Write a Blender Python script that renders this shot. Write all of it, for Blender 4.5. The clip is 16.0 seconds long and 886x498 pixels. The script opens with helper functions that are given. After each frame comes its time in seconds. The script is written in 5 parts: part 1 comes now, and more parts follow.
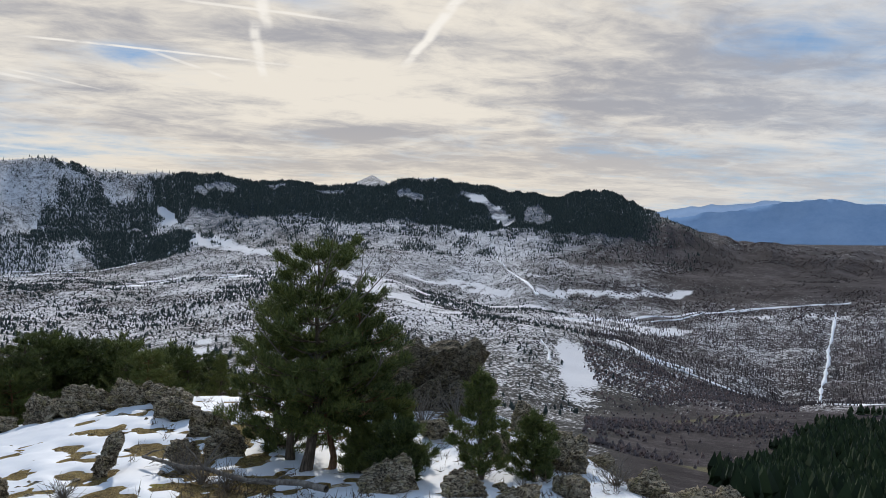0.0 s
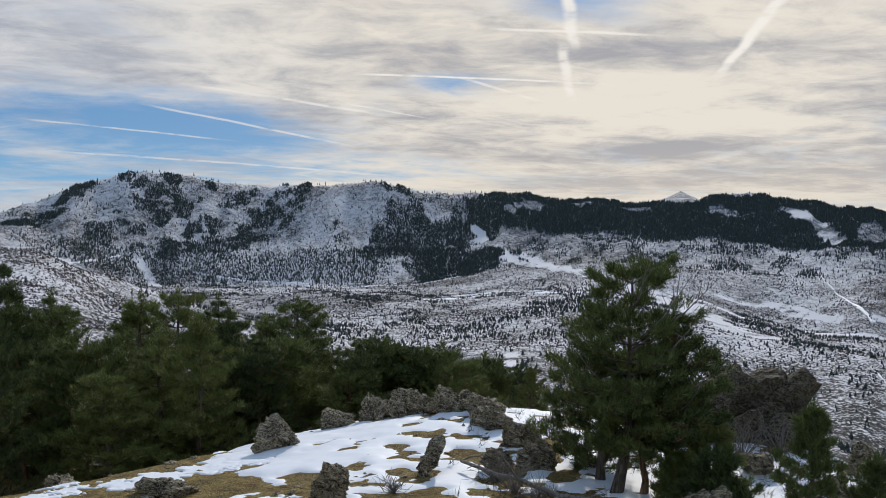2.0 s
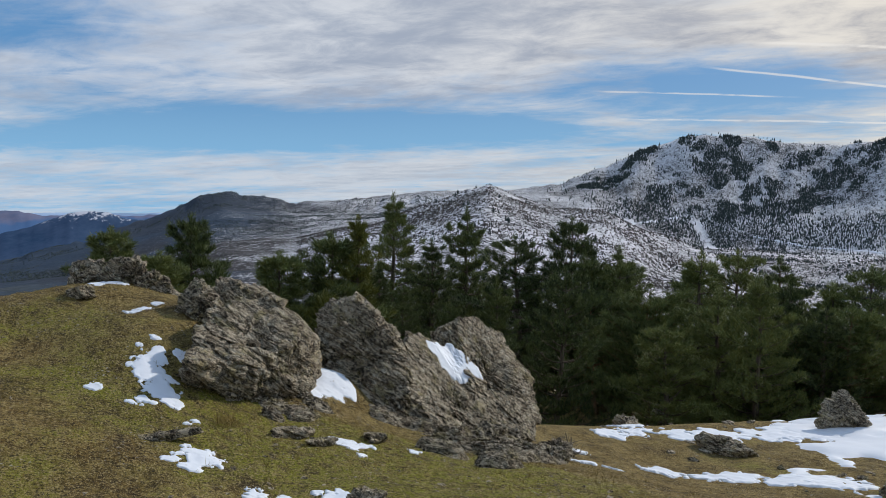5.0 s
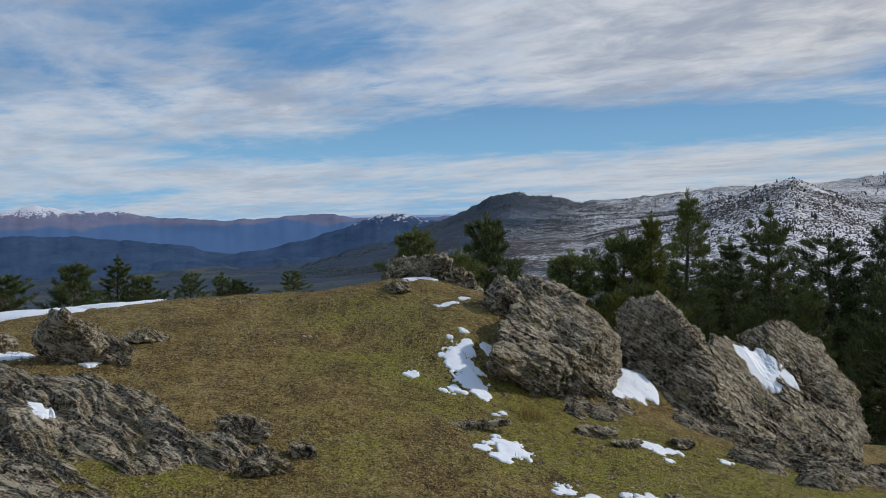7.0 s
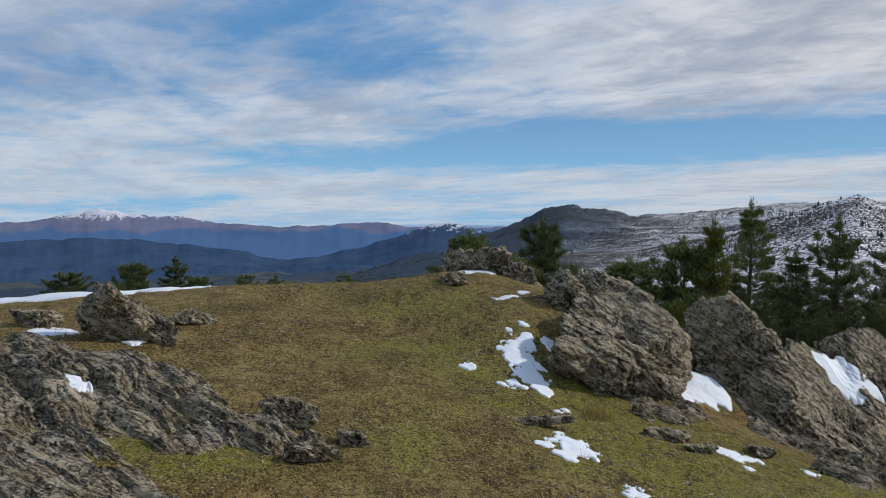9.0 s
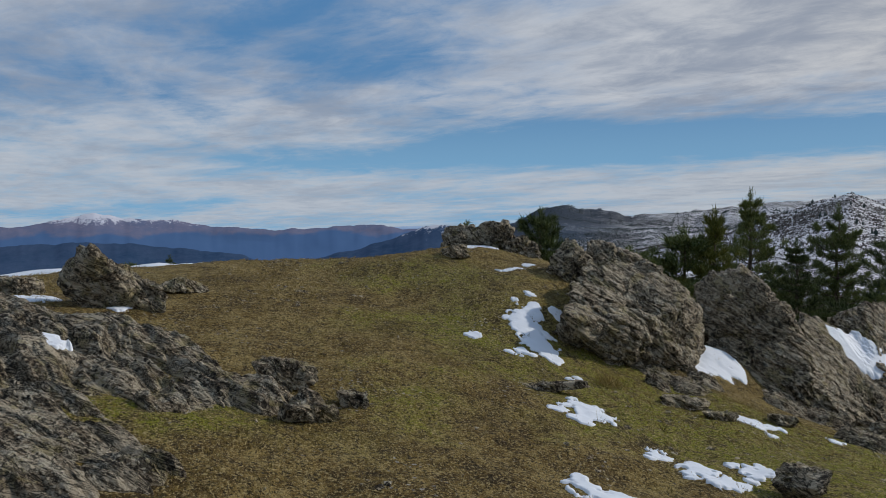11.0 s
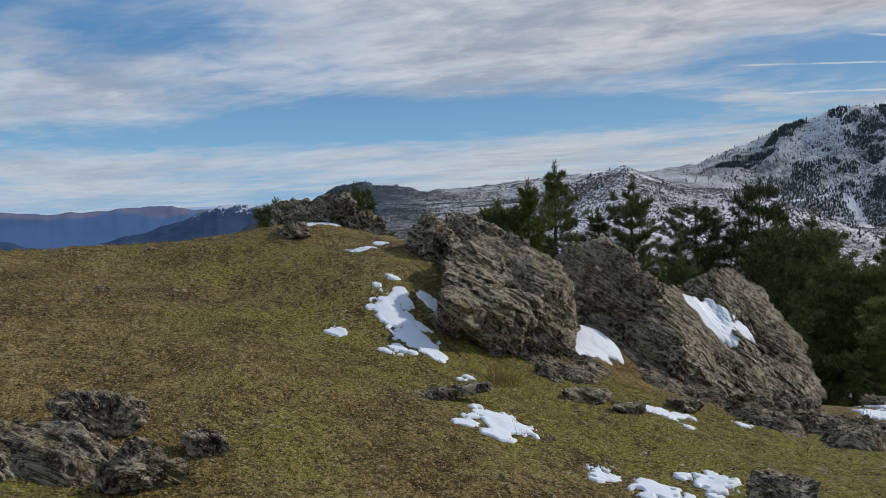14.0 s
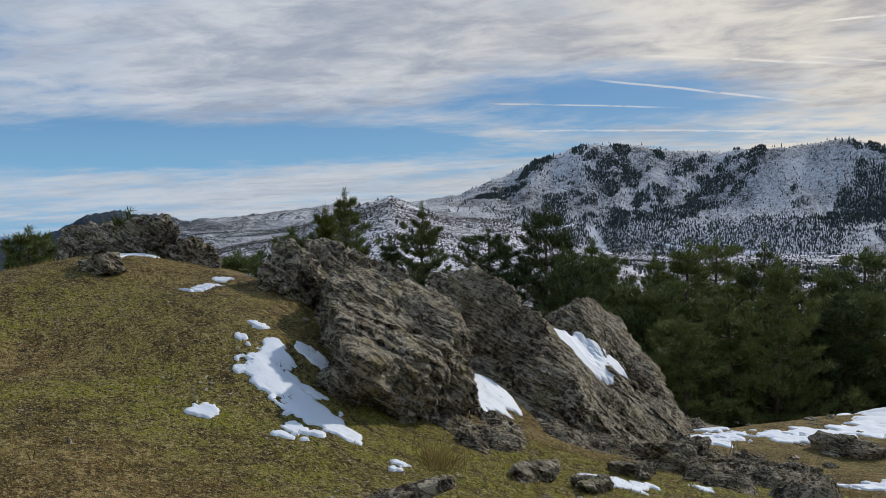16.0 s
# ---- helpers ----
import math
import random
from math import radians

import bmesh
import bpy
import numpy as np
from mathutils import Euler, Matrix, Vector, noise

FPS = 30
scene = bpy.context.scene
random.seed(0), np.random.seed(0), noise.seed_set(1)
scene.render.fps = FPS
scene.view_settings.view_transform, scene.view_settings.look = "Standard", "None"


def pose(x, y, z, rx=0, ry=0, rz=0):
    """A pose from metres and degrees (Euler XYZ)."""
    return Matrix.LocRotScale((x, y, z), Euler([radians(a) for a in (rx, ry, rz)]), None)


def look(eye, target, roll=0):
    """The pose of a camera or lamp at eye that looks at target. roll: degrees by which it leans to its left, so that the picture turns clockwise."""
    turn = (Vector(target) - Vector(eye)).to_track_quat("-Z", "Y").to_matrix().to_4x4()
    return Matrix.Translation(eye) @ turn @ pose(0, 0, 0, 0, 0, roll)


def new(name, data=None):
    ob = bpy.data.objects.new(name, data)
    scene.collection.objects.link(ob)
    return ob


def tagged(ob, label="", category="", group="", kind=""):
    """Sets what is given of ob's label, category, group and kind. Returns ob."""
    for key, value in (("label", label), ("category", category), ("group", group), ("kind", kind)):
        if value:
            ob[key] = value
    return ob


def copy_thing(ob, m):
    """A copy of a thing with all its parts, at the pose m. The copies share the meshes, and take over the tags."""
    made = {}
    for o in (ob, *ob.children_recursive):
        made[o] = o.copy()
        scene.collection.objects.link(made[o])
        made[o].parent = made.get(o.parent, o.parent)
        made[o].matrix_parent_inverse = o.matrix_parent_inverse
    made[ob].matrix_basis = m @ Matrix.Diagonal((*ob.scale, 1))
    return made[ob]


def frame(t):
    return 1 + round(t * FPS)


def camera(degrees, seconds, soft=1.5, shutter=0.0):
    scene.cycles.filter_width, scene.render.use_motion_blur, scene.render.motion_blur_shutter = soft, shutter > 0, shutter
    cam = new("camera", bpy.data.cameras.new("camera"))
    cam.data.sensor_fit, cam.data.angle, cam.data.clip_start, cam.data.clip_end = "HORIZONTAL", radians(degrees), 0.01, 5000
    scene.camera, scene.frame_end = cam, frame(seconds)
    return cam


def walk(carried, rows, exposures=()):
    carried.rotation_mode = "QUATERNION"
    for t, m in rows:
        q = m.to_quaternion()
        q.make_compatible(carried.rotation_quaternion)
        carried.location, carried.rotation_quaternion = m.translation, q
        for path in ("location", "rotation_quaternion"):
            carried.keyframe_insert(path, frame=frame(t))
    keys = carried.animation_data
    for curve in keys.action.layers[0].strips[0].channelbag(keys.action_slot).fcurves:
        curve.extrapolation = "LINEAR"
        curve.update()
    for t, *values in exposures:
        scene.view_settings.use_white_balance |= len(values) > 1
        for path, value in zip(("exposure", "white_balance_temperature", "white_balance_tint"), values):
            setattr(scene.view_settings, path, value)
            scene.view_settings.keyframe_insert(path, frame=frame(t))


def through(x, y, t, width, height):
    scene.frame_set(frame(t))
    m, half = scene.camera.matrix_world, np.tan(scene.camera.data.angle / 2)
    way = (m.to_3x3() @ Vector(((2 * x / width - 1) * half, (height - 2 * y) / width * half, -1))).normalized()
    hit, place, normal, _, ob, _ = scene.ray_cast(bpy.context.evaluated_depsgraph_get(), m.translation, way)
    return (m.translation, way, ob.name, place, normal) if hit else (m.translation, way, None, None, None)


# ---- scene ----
cam = camera(57.7, 16.0, soft=0.7)
METRES, EYE, TILT, LEAN, TURN = 7.0, 1.6, -1.8, 0.0, 0.0
ROWS = [
    (0.0, 0.0, 0.0, 0.0, 0.0, 0.0, 0.0),
    (0.5, -0.0074, 0.0026, 0.0008, 4.2, 0.23, -0.13),
    (1.0, -0.0154, 0.0029, 0.0017, 8.95, 0.69, -0.25),
    (1.5, -0.0239, -0.0006, 0.0012, 14.65, 1.02, -0.51),
    (2.0, -0.0274, -0.0004, 0.0007, 21.48, 1.1, -0.83),
    (2.5, -0.0312, -0.0028, 0.001, 29.11, 1.05, -1.02),
    (3.0, -0.0364, -0.0117, 0.0011, 36.47, 0.81, -1.34),
    (3.5, -0.0399, -0.0175, 0.0001, 42.36, 0.23, -1.71),
    (4.0, -0.04, -0.0197, -0.0005, 47.1, -0.78, -2.13),
    (4.5, -0.0415, -0.0201, -0.0032, 52.39, -1.86, -2.51),
    (5.0, -0.0457, -0.0258, -0.0074, 59.66, -2.57, -2.07),
    (7.5, -0.0809, -0.0534, -0.0149, 81.86, -3.75, -1.75),
    (8.0, -0.0976, -0.0428, -0.0213, 82.76, -4.2, -2.66),
    (8.5, -0.1285, -0.0477, -0.0402, 83.68, -2.79, -2.46),
    (11.0, -0.2277, -0.0547, -0.1357, 83.22, -2.42, -1.76),
    (11.5, -0.2441, -0.043, -0.0985, 81.68, -5.31, -1.19),
    (12.0, -0.2787, -0.0502, -0.1014, 80.07, -6.36, -0.16),
    (12.5, -0.3253, -0.0561, -0.1029, 78.28, -6.15, -0.19),
    (13.0, -0.3697, -0.0652, -0.1069, 76.31, -5.17, -0.33),
    (13.5, -0.4229, -0.093, -0.1254, 73.57, -4.49, 0.1),
    (14.0, -0.4972, -0.0971, -0.15, 68.88, -3.75, -0.53),
    (14.5, -0.5754, -0.112, -0.1531, 63.95, -2.51, -0.72),
    (15.0, -0.6533, -0.1191, -0.1592, 59.51, -1.95, -0.4),
    (15.5, -0.7448, -0.1211, -0.1661, 55.95, -1.62, -0.26),
    (16.0, -0.835, -0.1197, -0.1624, 52.5, -1.5, -0.49),
]
walk(cam, [(t, pose(0, 0, EYE, TILT, LEAN, TURN) @ pose(METRES * x, METRES * y, METRES * z, 90 + pitch, roll, yaw)) for t, x, y, z, yaw, pitch, roll in ROWS],
     [(0.0, 0.0), (2.0, -0.04), (3.0, -0.12), (4.5, 0.0), (5.0, 0.0), (7.5, -0.12), (8.5, 0.0), (10.8, -0.30), (11.0, -0.34), (11.5, 0.10), (12.0, 0.14), (12.5, 0.12), (13.0, -0.02), (13.5, -0.16), (14.5, -0.16), (15.5, -0.15), (16.0, -0.12)])


# ---- nodes ----
class Nodes:
    """A short hand for node trees."""

    def __init__(self, tree):
        self.tree = tree
        tree.nodes.clear()

    def add(self, kind, props=None, **sockets):
        n = self.tree.nodes.new(kind)
        for k, v in (props or {}).items():
            setattr(n, k, v)
        for k, v in sockets.items():
            self.put(n.inputs[int(k[1:])] if k[0] == "i" and k[1:].isdigit() else n.inputs[k.replace("_", " ")], v)
        return n

    def put(self, socket, v):
        if isinstance(v, bpy.types.NodeSocket):
            self.tree.links.new(v, socket)
        elif isinstance(v, bpy.types.Node):
            self.tree.links.new(v.outputs[0], socket)
        else:
            socket.default_value = v

    def math(self, op, a, b=0.0, c=0.0, clamp=False):
        return self.add("ShaderNodeMath", {"operation": op, "use_clamp": clamp}, i0=a, i1=b, i2=c).outputs[0]

    def vec(self, op, a, b=(0, 0, 0)):
        n = self.add("ShaderNodeVectorMath", {"operation": op}, i0=a, i1=b)
        return n.outputs[1] if op in ("DOT_PRODUCT", "LENGTH", "DISTANCE") else n.outputs[0]

    def noise(self, vector, scale, detail=4.0, rough=0.55, distortion=0.0):
        n = self.add("ShaderNodeTexNoise", {}, Vector=vector, Scale=scale, Detail=detail, Roughness=rough, Distortion=distortion)
        return n.outputs[0]

    def ramp(self, v, stops):
        n = self.add("ShaderNodeValToRGB", {}, i0=v)
        el = n.color_ramp.elements
        while len(el) < len(stops):
            el.new(0.5)
        for e, (p, c) in zip(el, stops):
            e.position, e.color = p, (*c, 1) if len(c) == 3 else c
        return n.outputs[0]

    def step(self, v, a, b):
        """0 below a, 1 above b."""
        return self.add("ShaderNodeMapRange", {"interpolation_type": "SMOOTHSTEP"}, i0=v, i1=a, i2=b, i3=0.0, i4=1.0).outputs[0]

    def mix(self, f, a, b, mode="MIX"):
        n = self.add("ShaderNodeMix", {"data_type": "RGBA", "blend_type": mode})
        self.put(n.inputs[0], f)
        for s, v in ((n.inputs[6], a), (n.inputs[7], b)):
            self.put(s, (*v, 1) if isinstance(v, tuple) and len(v) == 3 else v)
        return n.outputs[2]


# ---- sky and sun ----
SUN_AZ, SUN_EL = 8.0, 32.0  # bearing left of +y, height in degrees
world = bpy.data.worlds.new("sky")
scene.world = world
world.use_nodes = True
N = Nodes(world.node_tree)
sky = N.add("ShaderNodeTexSky", {"sky_type": "NISHITA", "sun_disc": False, "sun_elevation": radians(SUN_EL), "sun_rotation": radians(-SUN_AZ),
                                 "air_density": 1.0, "dust_density": 0.6, "ozone_density": 1.5})
way = N.add("ShaderNodeTexCoord").outputs["Generated"]
sep = N.add("ShaderNodeSeparateXYZ", {}, i0=way)
dz = N.math("MAXIMUM", sep.outputs[2], -0.02)
lift = N.math("ADD", dz, 0.09)
px, py = N.math("DIVIDE", sep.outputs[0], lift), N.math("DIVIDE", sep.outputs[1], lift)
plane = N.add("ShaderNodeCombineXYZ", {}, i0=px, i1=py, i2=0.0).outputs[0]


def turned(deg, sx, sy):
    """Cloud-plane coordinates, turned and stretched."""
    c, s = math.cos(radians(deg)), math.sin(radians(deg))
    a = N.math("MULTIPLY", N.vec("DOT_PRODUCT", plane, (c, s, 0)), sx)
    b = N.math("MULTIPLY", N.vec("DOT_PRODUCT", plane, (-s, c, 0)), sy)
    return N.add("ShaderNodeCombineXYZ", {}, i0=a, i1=b, i2=0.0).outputs[0]


az_s = N.math("MULTIPLY", N.math("ARCTAN2", N.math("MULTIPLY", sep.outputs[0], -1.0), sep.outputs[1]), 57.2958)
el_s = N.math("MULTIPLY", N.math("ARCSINE", sep.outputs[2]), 57.2958)


def bank(az, el, wide, tall, amount):
    """A thicker bank of cloud, or with a negative amount a gap, round that bearing and height."""
    u = N.math("DIVIDE", N.math("SUBTRACT", az_s, az), wide)
    v = N.math("DIVIDE", N.math("SUBTRACT", el_s, el), tall)
    d = N.math("ADD", N.math("MULTIPLY", u, u), N.math("MULTIPLY", v, v))
    return N.math("MULTIPLY", N.math("EXPONENT", N.math("MULTIPLY", d, -1.0)), amount)


veil = N.noise(turned(28, 0.26, 0.40), 1.0, 5.0, 0.55, 0.4)
streak = N.noise(turned(20, 0.9, 1.5), 1.0, 7.0, 0.62, 0.6)
curl = N.noise(turned(60, 2.0, 2.7), 1.0, 6.0, 0.62, 0.8)
puff = N.noise(turned(35, 3.0, 3.8), 1.0, 8.0, 0.66, 0.4)
thick = N.math("ADD", N.math("MULTIPLY", veil, 0.95), N.math("ADD", N.math("MULTIPLY", streak, 0.50), N.math("MULTIPLY", curl, 0.32)))
thick = N.math("ADD", thick, N.math("MULTIPLY", puff, 0.34))
for spot in ((41, 7.6, 9, 2.0, -0.42), (58, 5.2, 9, 1.0, -0.34), (72, 4.6, 12, 1.2, -0.40), (91, 10.5, 9, 1.5, -0.22), (92, 3.4, 9, 1.0, -0.22), (21, 11.3, 6, 1.1, -0.30), (92, 15, 14, 3, -0.16), (106, 9, 12, 3, -0.10), (98, 12.5, 10, 0.9, -0.14),
             (62, 12, 17, 4.5, 0.34), (30, 14, 14, 4, 0.25), (2, 9, 24, 9, 0.30), (76, 1.6, 40, 1.5, 0.10), (12, 17, 5, 2.0, -0.32), (-25, 6, 10, 3, 0.2)):
    thick = N.math("ADD", thick, bank(*spot))
cover = N.step(thick, 0.84, 1.24)
sunward = N.vec("DOT_PRODUCT", way, (-math.sin(radians(SUN_AZ)), math.cos(radians(SUN_AZ)), 0.35))
grey = N.math("ADD", N.math("MULTIPLY", N.noise(turned(24, 0.55, 0.95), 1.0, 5.0, 0.58, 0.4), 0.60), N.math("MULTIPLY", puff, 0.40))
for spot in ((66, 14, 18, 5, 0.04), (-16, 10, 12, 2.2, 0.05), (2, 12, 16, 1.6, 0.06), (18, 8, 10, 1.0, 0.10), (-6, 4.5, 14, 0.9, 0.10), (-24, 5, 12, 2.5, 0.06), (8, 6.2, 8, 1.0, 0.16), (28, 5, 5, 1.0, -0.08), (10, 9, 12, 2.5, -0.10)):
    grey = N.math("ADD", grey, bank(*spot))
glow = N.math("POWER", N.math("MAXIMUM", sunward, 0.0), 4.0)
white = N.mix(glow, (6.3, 6.75, 7.5), (8.3, 7.75, 6.9))
under = N.mix(glow, (3.5, 4.15, 5.3), (4.0, 4.0, 4.3))
cloud = N.mix(N.step(grey, 0.42, 0.64), white, under)
low = N.step(sep.outputs[2], 0.15, 0.02)
cloud = N.mix(N.math("MULTIPLY", low, 0.5), cloud, N.mix(glow, (4.9, 5.7, 6.7), (7.8, 6.9, 5.7)))
blue = N.mix(0.8, sky.outputs[0], (0.8, 2.6, 5.5))
blue = N.mix(low, blue, (2.3, 4.7, 7.2))
air = N.mix(cover, blue, cloud)


def contrail(ax, ay, bx, by, width, strength):
    """A vapour trail across the cloud plane, from a to b."""
    d = Vector((bx - ax, by - ay, 0))
    n = d.length
    d.normalize()
    q = N.vec("SUBTRACT", plane, (ax, ay, 0))
    along = N.vec("DOT_PRODUCT", q, tuple(d))
    wob = N.math("MULTIPLY", N.math("SUBTRACT", N.noise(plane, 3.0, 3.0), 0.5), width * 1.5)
    off = N.math("ABSOLUTE", N.math("ADD", N.vec("DOT_PRODUCT", q, (-d.y, d.x, 0)), wob))
    m = N.math("MULTIPLY", N.step(off, width, width * 0.2), N.math("MULTIPLY", N.step(along, 0.0, n * 0.15), N.step(along, n, n * 0.7)))
    return N.math("MULTIPLY", N.math("MULTIPLY", m, strength), N.step(N.noise(plane, 7.0, 4.0), 0.25, 0.55))


for trail in ((-1.61, 2.95, -0.55, 3.52, 0.022, 0.9), (-0.67, 2.85, -0.83, 3.77, 0.030, 0.8), (0.11, 2.5, -0.19, 3.60, 0.032, 1.0), (-1.18, 3.17, -0.94, 3.71, 0.022, 0.6), (-0.91, 2.65, -0.26, 2.96, 0.02, 0.7),
              (-0.55, 2.40, -0.66, 3.04, 0.03, 0.9), (-1.84, 3.37, -1.55, 3.85, 0.02, 0.5), (-3.41, 2.88, -2.77, 3.90, 0.03, 0.6), (-2.30, 2.80, -1.70, 3.75, 0.03, 0.7), (-3.98, 3.46, -2.44, 5.40, 0.05, 0.6), (-2.70, 2.93, -2.23, 4.38, 0.03, 0.6)):
    air = N.mix(contrail(*trail), air, N.mix(glow, (6.2, 6.4, 6.9), (9.2, 8.8, 8.2)))
back = N.add("ShaderNodeBackground", {}, Color=air, Strength=0.1)
N.add("ShaderNodeOutputWorld", {}, Surface=back)

sun = new("sun", bpy.data.lights.new("sun", "SUN"))
sun.data.energy, sun.data.angle, sun.data.color = 2.7, radians(2), (1.0, 0.94, 0.86)
sun.matrix_world = look((0, 0, 0), (math.sin(radians(SUN_AZ)) * math.cos(radians(SUN_EL)), -math.cos(radians(SUN_AZ)) * math.cos(radians(SUN_EL)), -math.sin(radians(SUN_EL))))


# ---- materials ----
def material(name):
    m = bpy.data.materials.new(name)
    m.use_nodes = True
    return m, Nodes(m.node_tree)


def finish(M, colour, rough=0.9, height=None, bump=0.02, strength=1.0, normal=None, through=0.0, **more):
    if height is not None:
        normal = M.add("ShaderNodeBump", {}, Strength=strength, Distance=bump, Height=height).outputs[0]
    b = M.add("ShaderNodeBsdfPrincipled", {}, Roughness=rough, **more)
    M.put(b.inputs["Base Color"], (*colour, 1) if isinstance(colour, tuple) and len(colour) == 3 else colour)
    if normal is not None:
        M.put(b.inputs["Normal"], normal)
    if through:
        t = M.add("ShaderNodeBsdfTranslucent", {})
        M.put(t.inputs["Color"], colour)
        b = M.add("ShaderNodeMixShader", {}, i0=through, i1=b, i2=t)
    M.add("ShaderNodeOutputMaterial", {}, Surface=b)


def where(M):
    return M.add("ShaderNodeNewGeometry").outputs["Position"]


def attribute(M, name):
    return M.add("ShaderNodeAttribute", {"attribute_name": name}).outputs["Fac"]


def ground_material():
    m, M = material("mountain_ground")
    p = where(M)
    # turf of the hilltop
    big, mid, fine, hair = M.noise(p, 0.35, 3.0), M.noise(p, 1.6, 4.0), M.noise(p, 9.0, 6.0, 0.65), M.noise(p, 60.0, 3.0, 0.7)
    green = M.step(M.math("ADD", M.math("MULTIPLY", attribute(M, "moss"), 0.5), M.math("ADD", M.math("MULTIPLY", big, 0.6), M.math("MULTIPLY", mid, 0.35))), 0.56, 0.78)
    warm = M.ramp(M.math("ADD", M.math("MULTIPLY", fine, 0.55), M.math("MULTIPLY", mid, 0.45)), [(0.38, (0.070, 0.043, 0.015)), (0.48, (0.215, 0.140, 0.040)), (0.57, (0.39, 0.28, 0.10))])
    cool = M.ramp(M.math("ADD", M.math("MULTIPLY", fine, 0.6), M.math("MULTIPLY", mid, 0.4)), [(0.38, (0.064, 0.050, 0.014)), (0.48, (0.195, 0.155, 0.033)), (0.57, (0.355, 0.285, 0.078))])
    turf = M.mix(green, warm, cool)
    moss = M.step(M.math("ADD", M.math("MULTIPLY", attribute(M, "moss"), 0.5), M.math("ADD", M.math("MULTIPLY", mid, 0.5), M.math("MULTIPLY", fine, 0.4))), 0.60, 0.77)
    turf = M.mix(M.math("MULTIPLY", moss, M.step(M.noise(p, 5.5, 6.0, 0.75), 0.42, 0.56)), turf, M.mix(hair, (0.13, 0.140, 0.010), (0.36, 0.345, 0.035)))
    turf = M.mix(M.step(M.noise(p, 5.5, 6.0, 0.75), 0.47, 0.36), turf, M.mix(0.7, turf, (0.050, 0.037, 0.022)))
    turf = M.mix(M.math("MULTIPLY", M.step(M.noise(p, 24.0, 6.0, 0.78), 0.49, 0.43), 0.85), turf, (0.036, 0.028, 0.013))
    turf = M.mix(M.math("MULTIPLY", M.step(hair, 0.50, 0.40), 0.6), turf, (0.024, 0.019, 0.010))
    turf = M.mix(M.math("MULTIPLY", M.step(M.noise(p, 40.0, 5.0, 0.75), 0.53, 0.58), 0.8), turf, (0.50, 0.39, 0.18))
    chips = M.add("ShaderNodeTexVoronoi", {}, Vector=M.vec("ADD", p, M.vec("MULTIPLY", M.add("ShaderNodeTexNoise", {}, Vector=p, Scale=30.0).outputs[1], (0.03, 0.03, 0.03))), Scale=16.0)
    pebble = M.math("MULTIPLY", M.step(chips.outputs[0], 0.26, 0.18), M.step(M.noise(p, 1.1, 5.0, 0.7), 0.52, 0.62))
    turf = M.mix(pebble, turf, M.mix(M.add("ShaderNodeSeparateColor", {}, i0=chips.outputs[1]).outputs[0], (0.14, 0.12, 0.10), (0.52, 0.48, 0.42)))
    # heath, bare woods and fields of the country round it
    clump = M.noise(p, 0.10, 6.0, 0.75)
    patch = M.noise(p, 0.012, 5.0, 0.6)
    tall = M.noise(M.vec("MULTIPLY", p, (1, 1, 0.15)), 0.35, 4.0, 0.7)
    heath = M.ramp(clump, [(0.32, (0.014, 0.017, 0.017)), (0.5, (0.038, 0.036, 0.034)), (0.66, (0.085, 0.078, 0.07))])
    woods = M.ramp(M.math("ADD", M.math("MULTIPLY", clump, 0.35), M.math("ADD", M.math("MULTIPLY", tall, 0.25), M.math("MULTIPLY", patch, 0.4))),
                   [(0.40, (0.011, 0.009, 0.011)), (0.5, (0.028, 0.022, 0.024)), (0.60, (0.088, 0.075, 0.080))])
    land = M.mix(attribute(M, "brown"), heath, woods)
    # dark forest, its colour blued to stand in for distance haze
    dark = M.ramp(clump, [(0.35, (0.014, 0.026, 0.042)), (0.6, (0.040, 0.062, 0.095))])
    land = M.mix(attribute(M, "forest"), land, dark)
    land = M.mix(attribute(M, "meadow"), land, M.mix(patch, (0.16, 0.13, 0.075), (0.11, 0.115, 0.05)))
    # snow lies where the share of cover says, broken by the plants that stick out
    stick = M.math("ADD", M.math("MULTIPLY", M.noise(p, 0.36, 3.0, 0.65), 0.62), M.math("ADD", M.math("MULTIPLY", M.noise(p, 0.06, 6.0, 0.72), 0.28), M.math("MULTIPLY", patch, 0.10)))
    lies = M.step(M.math("SUBTRACT", M.math("MULTIPLY", attribute(M, "snow"), 0.40), M.math("SUBTRACT", stick, 0.30)), -0.028, 0.040)
    snow = M.mix(patch, (0.63, 0.625, 0.645), (0.73, 0.725, 0.735))
    land = M.mix(lies, land, snow)
    colour = M.mix(attribute(M, "near"), land, turf)
    h = M.math("ADD", M.math("MULTIPLY", fine, 0.7), M.math("MULTIPLY", hair, 0.35))
    finish(M, colour, 0.95, h, 0.12, 1.0, Specular_IOR_Level=0.15)
    return m


